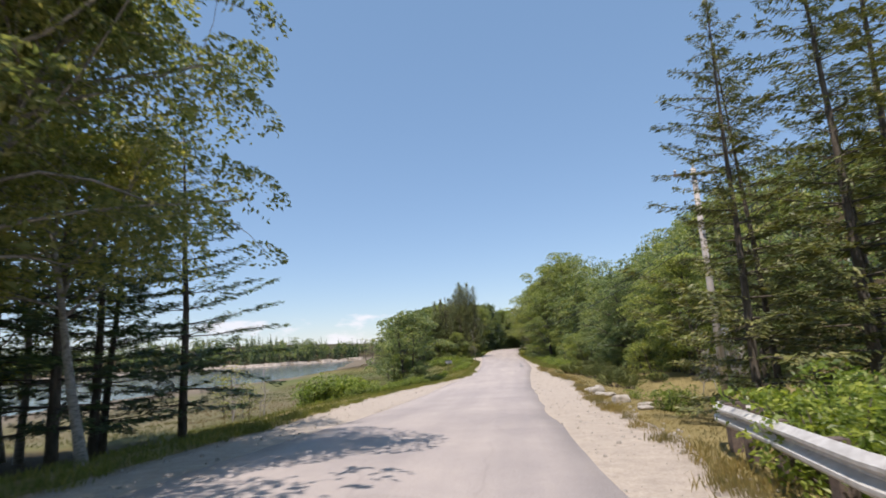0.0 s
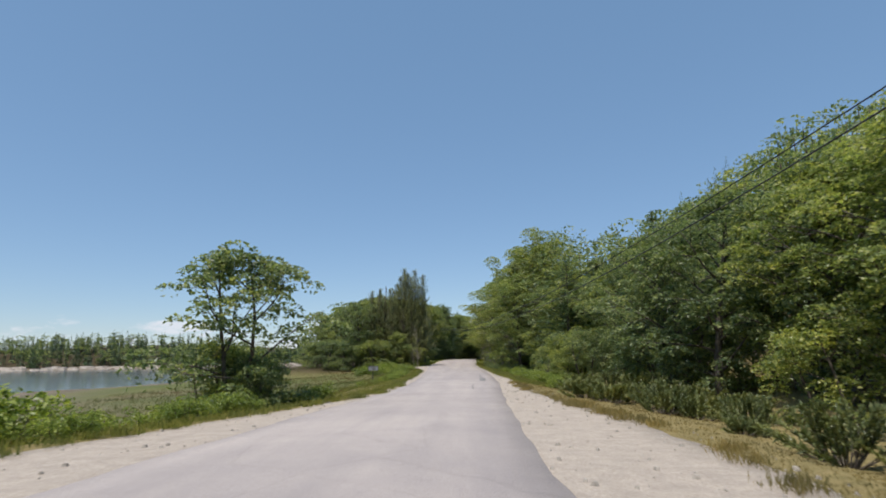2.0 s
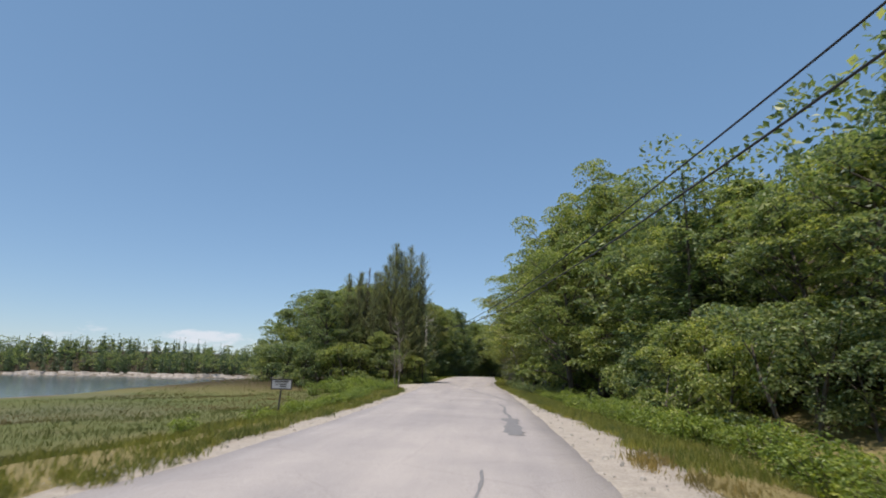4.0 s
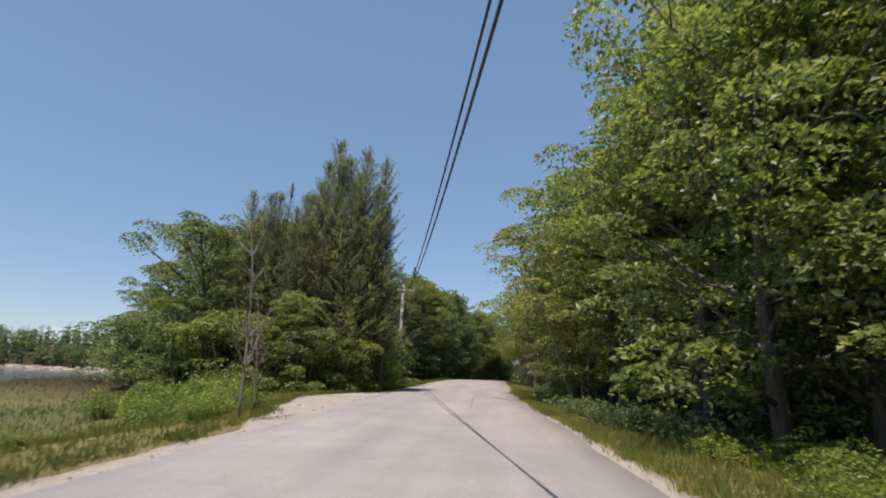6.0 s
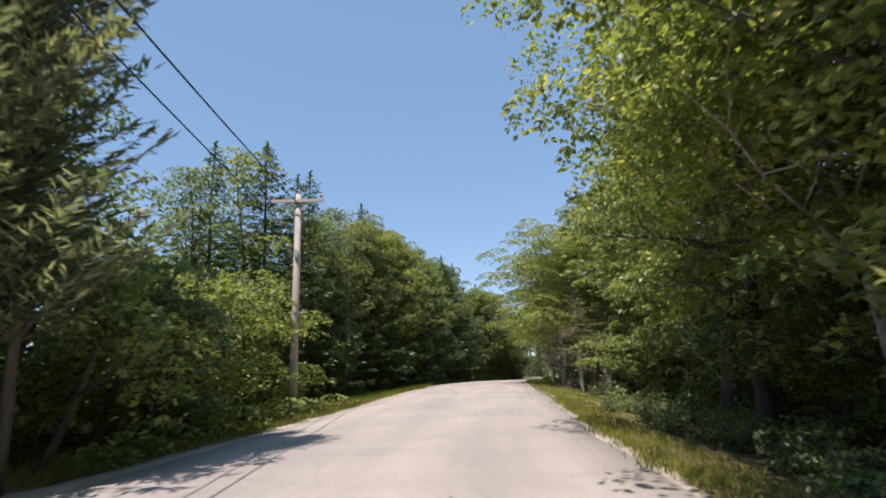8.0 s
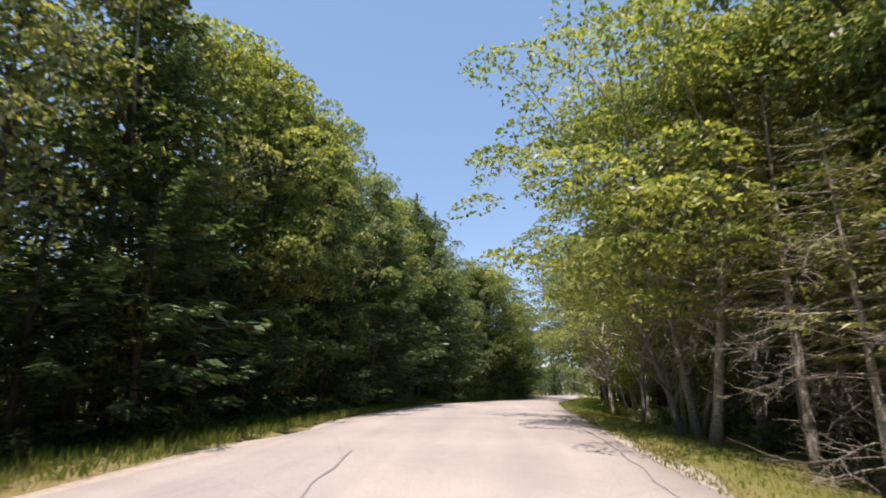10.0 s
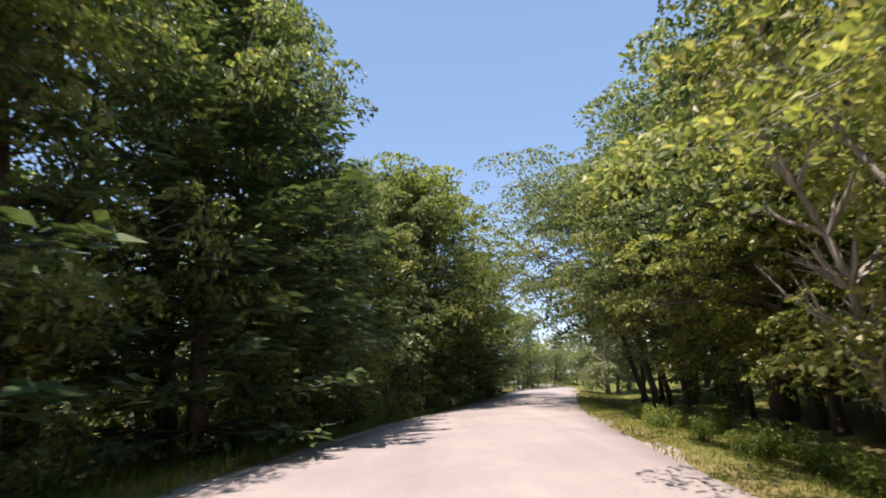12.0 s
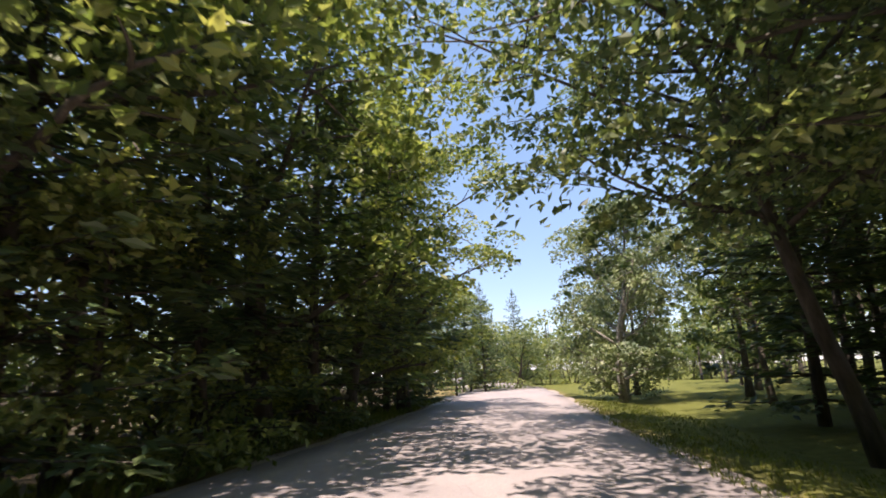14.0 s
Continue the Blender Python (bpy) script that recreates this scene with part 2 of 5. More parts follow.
def ground_material():
    m, nt, b = material("ground_cover")
    at = nt.nodes.new("ShaderNodeVertexColor")
    at.layer_name = "cover"
    sep = nt.nodes.new("ShaderNodeSeparateColor")
    nt.links.new(at.outputs["Color"], sep.inputs[0])
    fine = noise_tex(nt, 3.5, 6.0, 0.7)
    dry = ramp(nt, fine, ((0.25, (0.155, 0.130, 0.052)), (0.5, (0.222, 0.178, 0.078)), (0.75, (0.285, 0.225, 0.108))))
    litter = ramp(nt, fine, ((0.3, (0.030, 0.024, 0.014)), (0.6, (0.075, 0.058, 0.032)), (0.8, (0.10, 0.095, 0.035))))
    marsh = ramp(nt, noise_tex(nt, 0.22, 6.0, 0.7, stretch=(1.0, 0.5, 1.0)), ((0.32, (0.085, 0.104, 0.034)), (0.55, (0.120, 0.126, 0.045)), (0.74, (0.150, 0.118, 0.060))))
    lawn = ramp(nt, fine, ((0.3, (0.085, 0.10, 0.022)), (0.7, (0.17, 0.175, 0.045))))
    col = mix(nt, sep.outputs[0], dry, litter)
    col = mix(nt, sep.outputs[1], col, marsh)
    col = mix(nt, sep.outputs[2], col, lawn)
    flat = ramp(nt, noise_tex(nt, 0.5, 6.0, 0.7, stretch=(1.0, 0.5, 1.0)), ((0.3, (0.095, 0.092, 0.048)), (0.5, (0.140, 0.120, 0.070)), (0.7, (0.170, 0.145, 0.095))))
    col = mix(nt, at.outputs["Alpha"], col, flat)
    mud = ramp(nt, noise_tex(nt, 0.4, 5.0), ((0.3, (0.10, 0.085, 0.06)), (0.7, (0.20, 0.165, 0.125))))
    pos = nt.nodes.new("ShaderNodeNewGeometry")
    xyz = nt.nodes.new("ShaderNodeSeparateXYZ")
    nt.links.new(pos.outputs["Position"], xyz.inputs[0])
    low = nt.nodes.new("ShaderNodeMapRange")
    low.inputs["From Min"].default_value, low.inputs["From Max"].default_value = -2.9, -3.5
    nt.links.new(xyz.outputs["Z"], low.inputs["Value"])
    col = mix(nt, low.outputs["Result"], col, mud)
    nt.links.new(col, b.inputs["Base Color"])
    b.inputs["Roughness"].default_value = 0.95
    b.inputs["Specular IOR Level"].default_value = 0.15
    bump(nt, b, fine, 0.8, 0.12)
    return m


GROUND = ground_material()


def water_material():
    m, nt, b = material("bay_water")
    b.inputs["Base Color"].default_value = (0.10, 0.115, 0.115, 1)
    b.inputs["Roughness"].default_value = 0.12
    b.inputs["IOR"].default_value = 1.33
    bump(nt, b, noise_tex(nt, 1.3, 5.0, 0.65, stretch=(0.5, 1.0, 1.0)), 0.06, 0.12)
    return m


WATER = water_material()


# ---- mesh helpers ----
class Shape:
    """Collects vertices and faces of one mesh."""

    def __init__(self):
        self.v, self.f, self.n = [], [], 0

    def add(self, verts, faces):
        verts = np.asarray(verts, float)
        self.v.append(verts)
        k = self.n
        self.f.extend([tuple(i + k for i in face) for face in faces])
        self.n += len(verts)

    def add_tris(self, verts, tris):
        self.v.append(verts)
        self.f.extend((tris + self.n).tolist())
        self.n += len(verts)

    def tube(self, pts, radii, sides=6, cap=True):
        pts = [Vector(p) for p in pts]
        verts, faces, n = [], [], len(pts)
        side = Vector((1, 0, 0))
        for i, p in enumerate(pts):
            d = (pts[min(i + 1, n - 1)] - pts[max(i - 1, 0)]).normalized()
            side = (side - d * side.dot(d))
            side = side.normalized() if side.length > 1e-4 else d.orthogonal().normalized()
            other = d.cross(side)
            for k in range(sides):
                a = 2 * math.pi * k / sides
                verts.append(p + (side * math.cos(a) + other * math.sin(a)) * radii[i])
        for i in range(n - 1):
            for k in range(sides):
                k2 = (k + 1) % sides
                faces.append((i * sides + k, i * sides + k2, (i + 1) * sides + k2, (i + 1) * sides + k))
        if cap:
            faces.append(tuple(range(sides))[::-1])
            faces.append(tuple((n - 1) * sides + k for k in range(sides)))
        self.add([tuple(v) for v in verts], faces)

    def box(self, centre, size, turn=0.0):
        c, s = math.cos(turn), math.sin(turn)
        verts = []
        for sx, sy, sz in itertools.product((-0.5, 0.5), repeat=3):
            x, y = sx * size[0], sy * size[1]
            verts.append((centre[0] + c * x - s * y, centre[1] + s * x + c * y, centre[2] + sz * size[2]))
        self.add(verts, [(0, 1, 3, 2), (4, 6, 7, 5), (0, 4, 5, 1), (2, 3, 7, 6), (0, 2, 6, 4), (1, 5, 7, 3)])

    def leaves(self, centres, ways, normals, length, width, fold=0.25):
        """Folded pointed leaves: two triangles each."""
        n = len(centres)
        ways = ways / (np.linalg.norm(ways, axis=1, keepdims=True) + 1e-9)
        side = np.cross(ways, normals)
        side /= np.linalg.norm(side, axis=1, keepdims=True) + 1e-9
        up = np.cross(side, ways)
        L, W = length[:, None], width[:, None]
        base = centres - ways * L * 0.5
        tip = centres + ways * L * 0.5
        mid = centres - ways * L * 0.06 + up * W * fold
        v = np.stack([base, mid + side * W * 0.5, tip, mid - side * W * 0.5], 1).reshape(-1, 3)
        k = np.arange(n)[:, None] * 4
        tris = np.concatenate([k + [0, 1, 2], k + [0, 2, 3]], 1).reshape(-1, 3)
        self.add_tris(v, tris)

    def mesh(self, name, mat, smooth=False):
        me = bpy.data.meshes.new(name)
        me.from_pydata(np.concatenate(self.v).tolist(), [], self.f)
        me.materials.append(mat)
        if smooth:
            me.polygons.foreach_set("use_smooth", [True] * len(me.polygons))
        me.update()
        return me


def part(name, shape, mat, parent=None, label="", smooth=False):
    ob = new(name, shape if isinstance(shape, bpy.types.Mesh) else shape.mesh(name, mat, smooth))
    if parent:
        ob.parent = parent
    if label:
        ob["label"] = label
    return ob


# ---- the lie of the land ----
def curve(points):
    ys, vs = np.array(points, float).T

    def value(y):
        k = 4.0
        return (np.interp(y - k, ys, vs) + 2 * np.interp(y, ys, vs) + np.interp(y + k, ys, vs)) / 4
    return value


road_z = curve([(-80, 2.2), (-20, 0.75), (-8, 0.3), (0, 0.0), (10, -0.51), (20, -1.02), (30, -1.38), (40, -1.52), (50, -1.65), (60, -1.74), (70, -1.76), (90, -1.67), (110, -1.5), (130, -1.31), (140, -1.06), (150, -0.86), (160, -0.88), (170, -0.95), (180, -1.15), (195, -1.2), (230, -1.0), (400, -0.8)])
road_right = curve([(-80, 3.0), (0, 1.2), (17, 0.95), (34, 1.0), (45, 1.3), (63, 2.1), (75, 2.1), (96, 1.9), (104, 1.5), (118, 1.4), (130, 1.8), (140, 1.7), (152, 2.0), (163, 2.9), (173, 4.1), (180, 5.4), (188, 7.0), (200, 9.8), (215, 12.8), (260, 16.0), (400, 30.0)])
road_left = curve([(-80, -4.0), (0, -5.3), (17, -5.3), (40, -4.9), (52, -4.2), (63, -4.0), (70, -4.2), (80, -4.6), (95, -5.2), (105, -6.0), (115, -6.2), (135, -6.1), (143, -5.4), (150, -5.2), (160, -4.5), (168, -3.6), (175, -2.7), (180, -1.9), (186, -0.4), (192, 1.4), (200, 3.6), (215, 7.2), (260, 11.0), (400, 25.0)])
verge_right = curve([(-80, 4.0), (0, 2.0), (8, 2.6), (17, 3.2), (27, 3.5), (36, 4.4), (42, 3.8), (55, 3.0), (66, 3.6), (76, 2.8), (92, 2.3), (104, 1.8), (118, 1.65), (130, 2.05), (140, 1.95), (152, 2.25), (163, 3.15), (173, 4.35), (180, 5.65), (188, 7.25), (200, 10.05), (215, 13.05), (260, 16.5), (400, 30.5)])
verge_left = curve([(-80, -5.0), (0, -6.6), (14, -7.4), (23, -8.4), (30, -8.6), (36, -7.6), (42, -6.2), (48, -4.7), (63, -4.7), (80, -5.2), (91, -5.6), (97, -7.2), (102, -9.0), (107, -8.6), (113, -6.7), (135, -6.5), (143, -5.9), (150, -5.6), (160, -4.9), (168, -4.0), (175, -3.1), (180, -2.3), (186, -0.8), (192, 1.0), (200, 3.2), (215, 6.8), (260, 10.5), (400, 24.5)])
WATER_Z = -4.2


def smooth_step(a, b, x):
    t = np.clip((x - a) / (b - a), 0, 1)
    return t * t * (3 - 2 * t)


def wobble(x, y, s):
    return np.sin(x * 1.7 / s + 1.3 * np.sin(y * 0.9 / s)) * np.cos(y * 1.3 / s + 0.7 * np.sin(x * 1.1 / s))


def shore_x(y):
    """The bay's edge on the near side: land lies to the right of it."""
    return np.interp(y, [-400, -40, 30, 60, 90, 110, 125, 160, 210, 300, 900], [-75, -70, -64, -60, -58, -52, -46, -50, -62, -85, -160])


def far_land(x, y):
    """How far a place lies beyond the bay's far shore."""
    line = np.interp(x, [-900, -320, -230, -170, -120, -90, -60, 900], [140, 170, 215, 250, 262, 300, 330, 360])
    return y - line + 7 * wobble(x, y, 30)


def land(x, y):
    """The ground's height."""
    x, y = np.asarray(x, float), np.asarray(y, float)
    zr, xl, xr = road_z(y), verge_left(y), verge_right(y)
    bumps = 0.10 * wobble(x, y, 3.0) + 0.18 * wobble(x + 40, y, 9.0)
    dl, dr = np.maximum(xl - x, 0), np.maximum(x - xr, 0)
    marsh = 1 - smooth_step(100, 116, y)
    left_marsh = zr - 0.95 * smooth_step(0, 7, dl) - 0.35 * smooth_step(5, 20, dl)
    left_wood = zr - 0.25 * smooth_step(0, 4, dl) + 0.4 * smooth_step(4, 30, dl)
    zl = left_marsh * marsh + left_wood * (1 - marsh)
    s = shore_x(y) - x
    zl = zl + (-4.0 - zl) * smooth_step(-26, 1, s) - 3.0 * smooth_step(0, 25, s)
    wood = smooth_step(32, 50, y) * (1 - smooth_step(176, 192, y))
    hill = smooth_step(7, 46, x) * (1 - smooth_step(115, 160, y) * 0.75) * (1 - smooth_step(166, 184, y))
    zr2 = zr - 0.45 * smooth_step(0, 3.5, dr) + 0.5 * smooth_step(5, 16, dr) * wood + 21.0 * hill * smooth_step(25, 85, y)
    z = np.where(x < xl, zl + bumps * smooth_step(0, 3, dl), np.where(x > xr, zr2 + bumps * smooth_step(0, 3, dr), zr))
    f = far_land(x, y)
    far = WATER_Z - 1.2 + 2.6 * smooth_step(-3, 8, f) + 5.0 * smooth_step(10, 120, f) + (6.5 * np.exp(-((x + 178) / 55) ** 2) + 4.0 * np.exp(-((x + 290) / 60) ** 2)) * smooth_step(8, 60, f)
    return np.where((x < -55) & (f > -12) & (s > 0), np.maximum(z, far), z)


def height(x, y):
    return float(land(x, y))


def grid_axis(spans):
    out = []
    for a, b, step in spans:
        out.extend(np.arange(a, b, step))
    return np.array(out + [spans[-1][1]])


def build_ground():
    xs = grid_axis([(-2600, -600, 250), (-600, -120, 12), (-120, -30, 4), (-30, -12, 1.5), (-12, 16, 0.7), (16, 40, 2), (40, 160, 10), (160, 600, 60), (600, 2600, 250)])
    ys = grid_axis([(-1500, -200, 200), (-200, -30, 10), (-30, 240, 1.5), (240, 420, 6), (420, 900, 40), (900, 3500, 300)])
    X, Y = np.meshgrid(xs, ys, indexing="ij")
    xl, xr = verge_left(Y), verge_right(Y)
    inside = (X > xl - 0.4) & (X < xr + 0.4)
    Z = land(X, Y) - np.where(inside, 0.09, 0.0)
    nx, ny = X.shape
    v = np.stack([X, Y, Z], -1).reshape(-1, 3)
    i, j = np.meshgrid(np.arange(nx - 1), np.arange(ny - 1), indexing="ij")
    a = (i * ny + j).ravel()
    faces = np.stack([a, a + ny, a + ny + 1, a + 1], 1)
    me = bpy.data.meshes.new("ground")
    me.from_pydata(v.tolist(), [], faces.tolist())
    me.polygons.foreach_set("use_smooth", [True] * len(me.polygons))
    me.materials.append(GROUND)
    # what grows where: red woodland floor, green salt marsh, blue mown grass, alpha bare tidal flat
    x, y = v[:, 0], v[:, 1]
    dl, dr = verge_left(y) - x, x - verge_right(y)
    n = 2.0 * wobble(x, y, 4.0)
    near = smooth_step(90, 96, y) * (1 - smooth_step(128, 134, y))
    right_wood = smooth_step(3.5, 6.5, dr + n * 0.5 + 3.6 * near + 14 * (1 - smooth_step(60, 84, y)) * -0.5) * smooth_step(28, 44, y) * (1 - smooth_step(178, 186, y))
    left_wood = smooth_step(1.5, 4.5, dl + n * 0.4) * smooth_step(102, 112, y)
    start_wood = smooth_step(4, 7, dl) * (1 - smooth_step(19, 24, y)) + smooth_step(4, 7, dr) * (1 - smooth_step(14, 18, y))
    red = np.clip(right_wood + left_wood + start_wood + smooth_step(6, 16, far_land(x, y)) * (x < -55), 0, 1)
    green = smooth_step(3.5, 8, dl + n * 0.4) * (1 - smooth_step(102, 112, y)) * (1 - red)
    blue = np.clip(smooth_step(176, 186, y) * smooth_step(0, 1, dr) + 0.8 * smooth_step(120, 132, y) * smooth_step(0.0, 0.6, dr) * (1 - smooth_step(1.5, 3.5, dr)), 0, 1)
    tidal = 0.85 * smooth_step(6.5, 11, dl + n * 0.5) * smooth_step(20, 26, y) * (1 - smooth_step(50, 64, y))
    ca = me.color_attributes.new("cover", "FLOAT_COLOR", "POINT")
    ca.data.foreach_set("color", np.stack([red, green, blue, tidal], 1).ravel())
    ob = new("ground", me)
    return tagged(ob, "uneven ground of dry grass, salt marsh and woodland floor", "ground", kind="structure")


def strip(name, left, right, lift, mat, y0=-75.0, y1=330.0, across=8, ragged=0.0, crown=0.0, seed=1):
    rng = np.random.default_rng(seed)
    ys = np.arange(y0, y1, 0.75)
    jl = np.convolve(rng.normal(0, ragged, len(ys)), np.ones(3) / 3, "same")
    jr = np.convolve(rng.normal(0, ragged, len(ys)), np.ones(3) / 3, "same")
    L, R = left(ys) + jl, right(ys) + jr
    s = Shape()
    verts = []
    for k in range(across + 1):
        u = k / across
        z = road_z(ys) + lift + crown * (1 - (2 * u - 1) ** 2)
        verts.append(np.stack([L + (R - L) * u, ys, z], 1))
    # a skirt at both edges gives the sheet its thickness
    verts.insert(0, verts[0] - [0.02, 0, 0.09])
    verts.append(verts[-1] + [0.02, 0, -0.09])
    m, n = len(verts), len(ys)
    faces = [(a * n + i, (a + 1) * n + i, (a + 1) * n + i + 1, a * n + i + 1) for a in range(m - 1) for i in range(n - 1)]
    s.add(np.concatenate(verts), faces)
    return part(name, s, mat, smooth=True)


build_ground()
tagged(strip("road", road_left, road_right, 0.0, ASPHALT, ragged=0.06, crown=0.05, seed=3), "sun-bleached grey asphalt road with worn ragged edges", "road", kind="structure")
tagged(strip("shoulder", verge_left, lambda y: road_left(y) + 0.4, -0.018, GRAVEL, across=4, ragged=0.22, seed=4), "pale sandy gravel shoulder beside the asphalt", "shoulder", kind="structure")
tagged(strip("shoulder", lambda y: road_right(y) - 0.4, verge_right, -0.018, GRAVEL, across=4, ragged=0.22, seed=5), "pale sandy gravel shoulder beside the asphalt", "shoulder", kind="structure")

s = Shape()
s.add([(-2500, -1400, WATER_Z), (-20, -1400, WATER_Z), (-20, 420, WATER_Z), (-2500, 420, WATER_Z)], [(0, 1, 2, 3)])
tagged(part("water", s, WATER), "calm blue-grey tidal bay water with small ripples", "water", kind="structure")


# ---- trees and plants ----
def bent(rng, start, way, length, steps, rise=0.0, jitter=0.12):
    """A wandering line of points from start."""
    p, d = Vector(start), Vector(way).normalized()
    pts = [p.copy()]
    for _ in range(steps):
        d = (d + Vector(rng.normal(0, jitter, 3)) + Vector((0, 0, rise))).normalized()
        p = p + d * (length / steps)
        pts.append(p.copy())
    return pts


def scatter_leaves(rng, shape, centres, radii, count, length, flat=0.6, droop=0.0):
    """Leaves through a set of flattened clumps, thickest near each clump's skin."""
    centres, radii = np.array(centres), np.array(radii)
    pick = rng.choice(len(centres), count, p=radii ** 2 / (radii ** 2).sum())
    d = rng.normal(0, 1, (count, 3))
    d /= np.linalg.norm(d, axis=1, keepdims=True)
    upper = rng.uniform(0, 1, count) < 0.78
    d[:, 2] = np.where(upper, np.abs(d[:, 2]), d[:, 2])
    r = radii[pick] * rng.uniform(0.3, 1.0, count) ** 0.4
    p = centres[pick] + d * r[:, None] * [1, 1, flat] - (r ** 2 / radii[pick] * 0.3)[:, None] * [0, 0, 1]
    ways = d * [1, 1, 0.4] + rng.normal(0, 0.6, (count, 3)) - [0, 0, droop + 0.15]
    nrm = d * 0.9 + [0, 0, 0.55] + rng.normal(0, 0.42, (count, 3))
    L = length * rng.uniform(0.6, 1.35, count)
    shape.leaves(p, ways, nrm, L, L * rng.uniform(0.45, 0.7, count))


def broad_tree(seed, tall, spread, count, leaf, leaf_mat, bark, crown_from=0.18, limbs=16, flat=0.55, stems=1, lean=0.0, clump=0.95, reach=1.0, twigs=(1, 2, 3, 4), girth=1.0):
    rng = np.random.default_rng(seed)
    root = new("broadleaf_tree")
    wood, crown = Shape(), Shape()
    centres, radii = [], []
    for st in range(stems):
        a0 = rng.uniform(0, 6.28)
        base = (0.35 * math.cos(a0) * (stems > 1), 0.35 * math.sin(a0) * (stems > 1), -0.3)
        tilt = lean + (0.12 if stems > 1 else 0.0)
        trunk = bent(rng, base, (math.cos(a0) * tilt, math.sin(a0) * tilt, 1), tall * 0.93, 9, 0.06, 0.06)
        r0 = (0.016 * tall / stems ** 0.5 + 0.03) * girth
        wood.tube(trunk, [r0 * (1.35 if i == 0 else 1) * (1 - i / 9.6) + 0.012 for i in range(10)], 7)
        for k in range(limbs // stems):
            u = crown_from + (0.97 - crown_from) * (k + rng.uniform(0, 0.9)) / (limbs // stems)
            i = min(int(u * 9), 8)
            p = trunk[i].lerp(trunk[i + 1], u * 9 - i)
            a = k * 2.4 + rng.uniform(-0.5, 0.5) + a0
            shape_u = math.sin(math.pi * min(1, 0.12 + 0.82 * (u - crown_from) / (1 - crown_from) + 0.05)) ** 0.7
            length = spread * reach * shape_u * rng.uniform(0.75, 1.12) * (1.0 if u < 0.85 else 0.7)
            way = (math.cos(a), math.sin(a), 0.25 + 1.1 * u * rng.uniform(0.6, 1.2))
            limb = bent(rng, p, way, length, 5, 0.02, 0.16)
            rl = r0 * 0.42 * (1 - u * 0.6)
            wood.tube(limb, [rl * (1 - j / 5.6) + 0.008 for j in range(6)], 5)
            for j in (3, 5):
                centres.append(tuple(limb[j] + Vector(rng.normal(0, 0.2, 3))))
                radii.append(clump * rng.uniform(0.6, 1.15))
            for j in twigs:
                b2 = a + rng.choice([-1, 1]) * rng.uniform(0.5, 1.2)
                twig = bent(rng, limb[j], (math.cos(b2), math.sin(b2), rng.uniform(-0.1, 0.5)), length * rng.uniform(0.28, 0.5), 3, 0.0, 0.2)
                wood.tube(twig, [rl * 0.4, rl * 0.3, rl * 0.2, 0.006], 4, False)
                centres.append(tuple(twig[3]))
                radii.append(clump * rng.uniform(0.45, 1.0))
        centres.append(tuple(trunk[9]))
        radii.append(clump * 0.9)
    scatter_leaves(rng, crown, centres, radii, count, leaf, flat)
    part("trunk", wood, bark, root, smooth=True)
    part("crown", crown, leaf_mat, root)
    return root


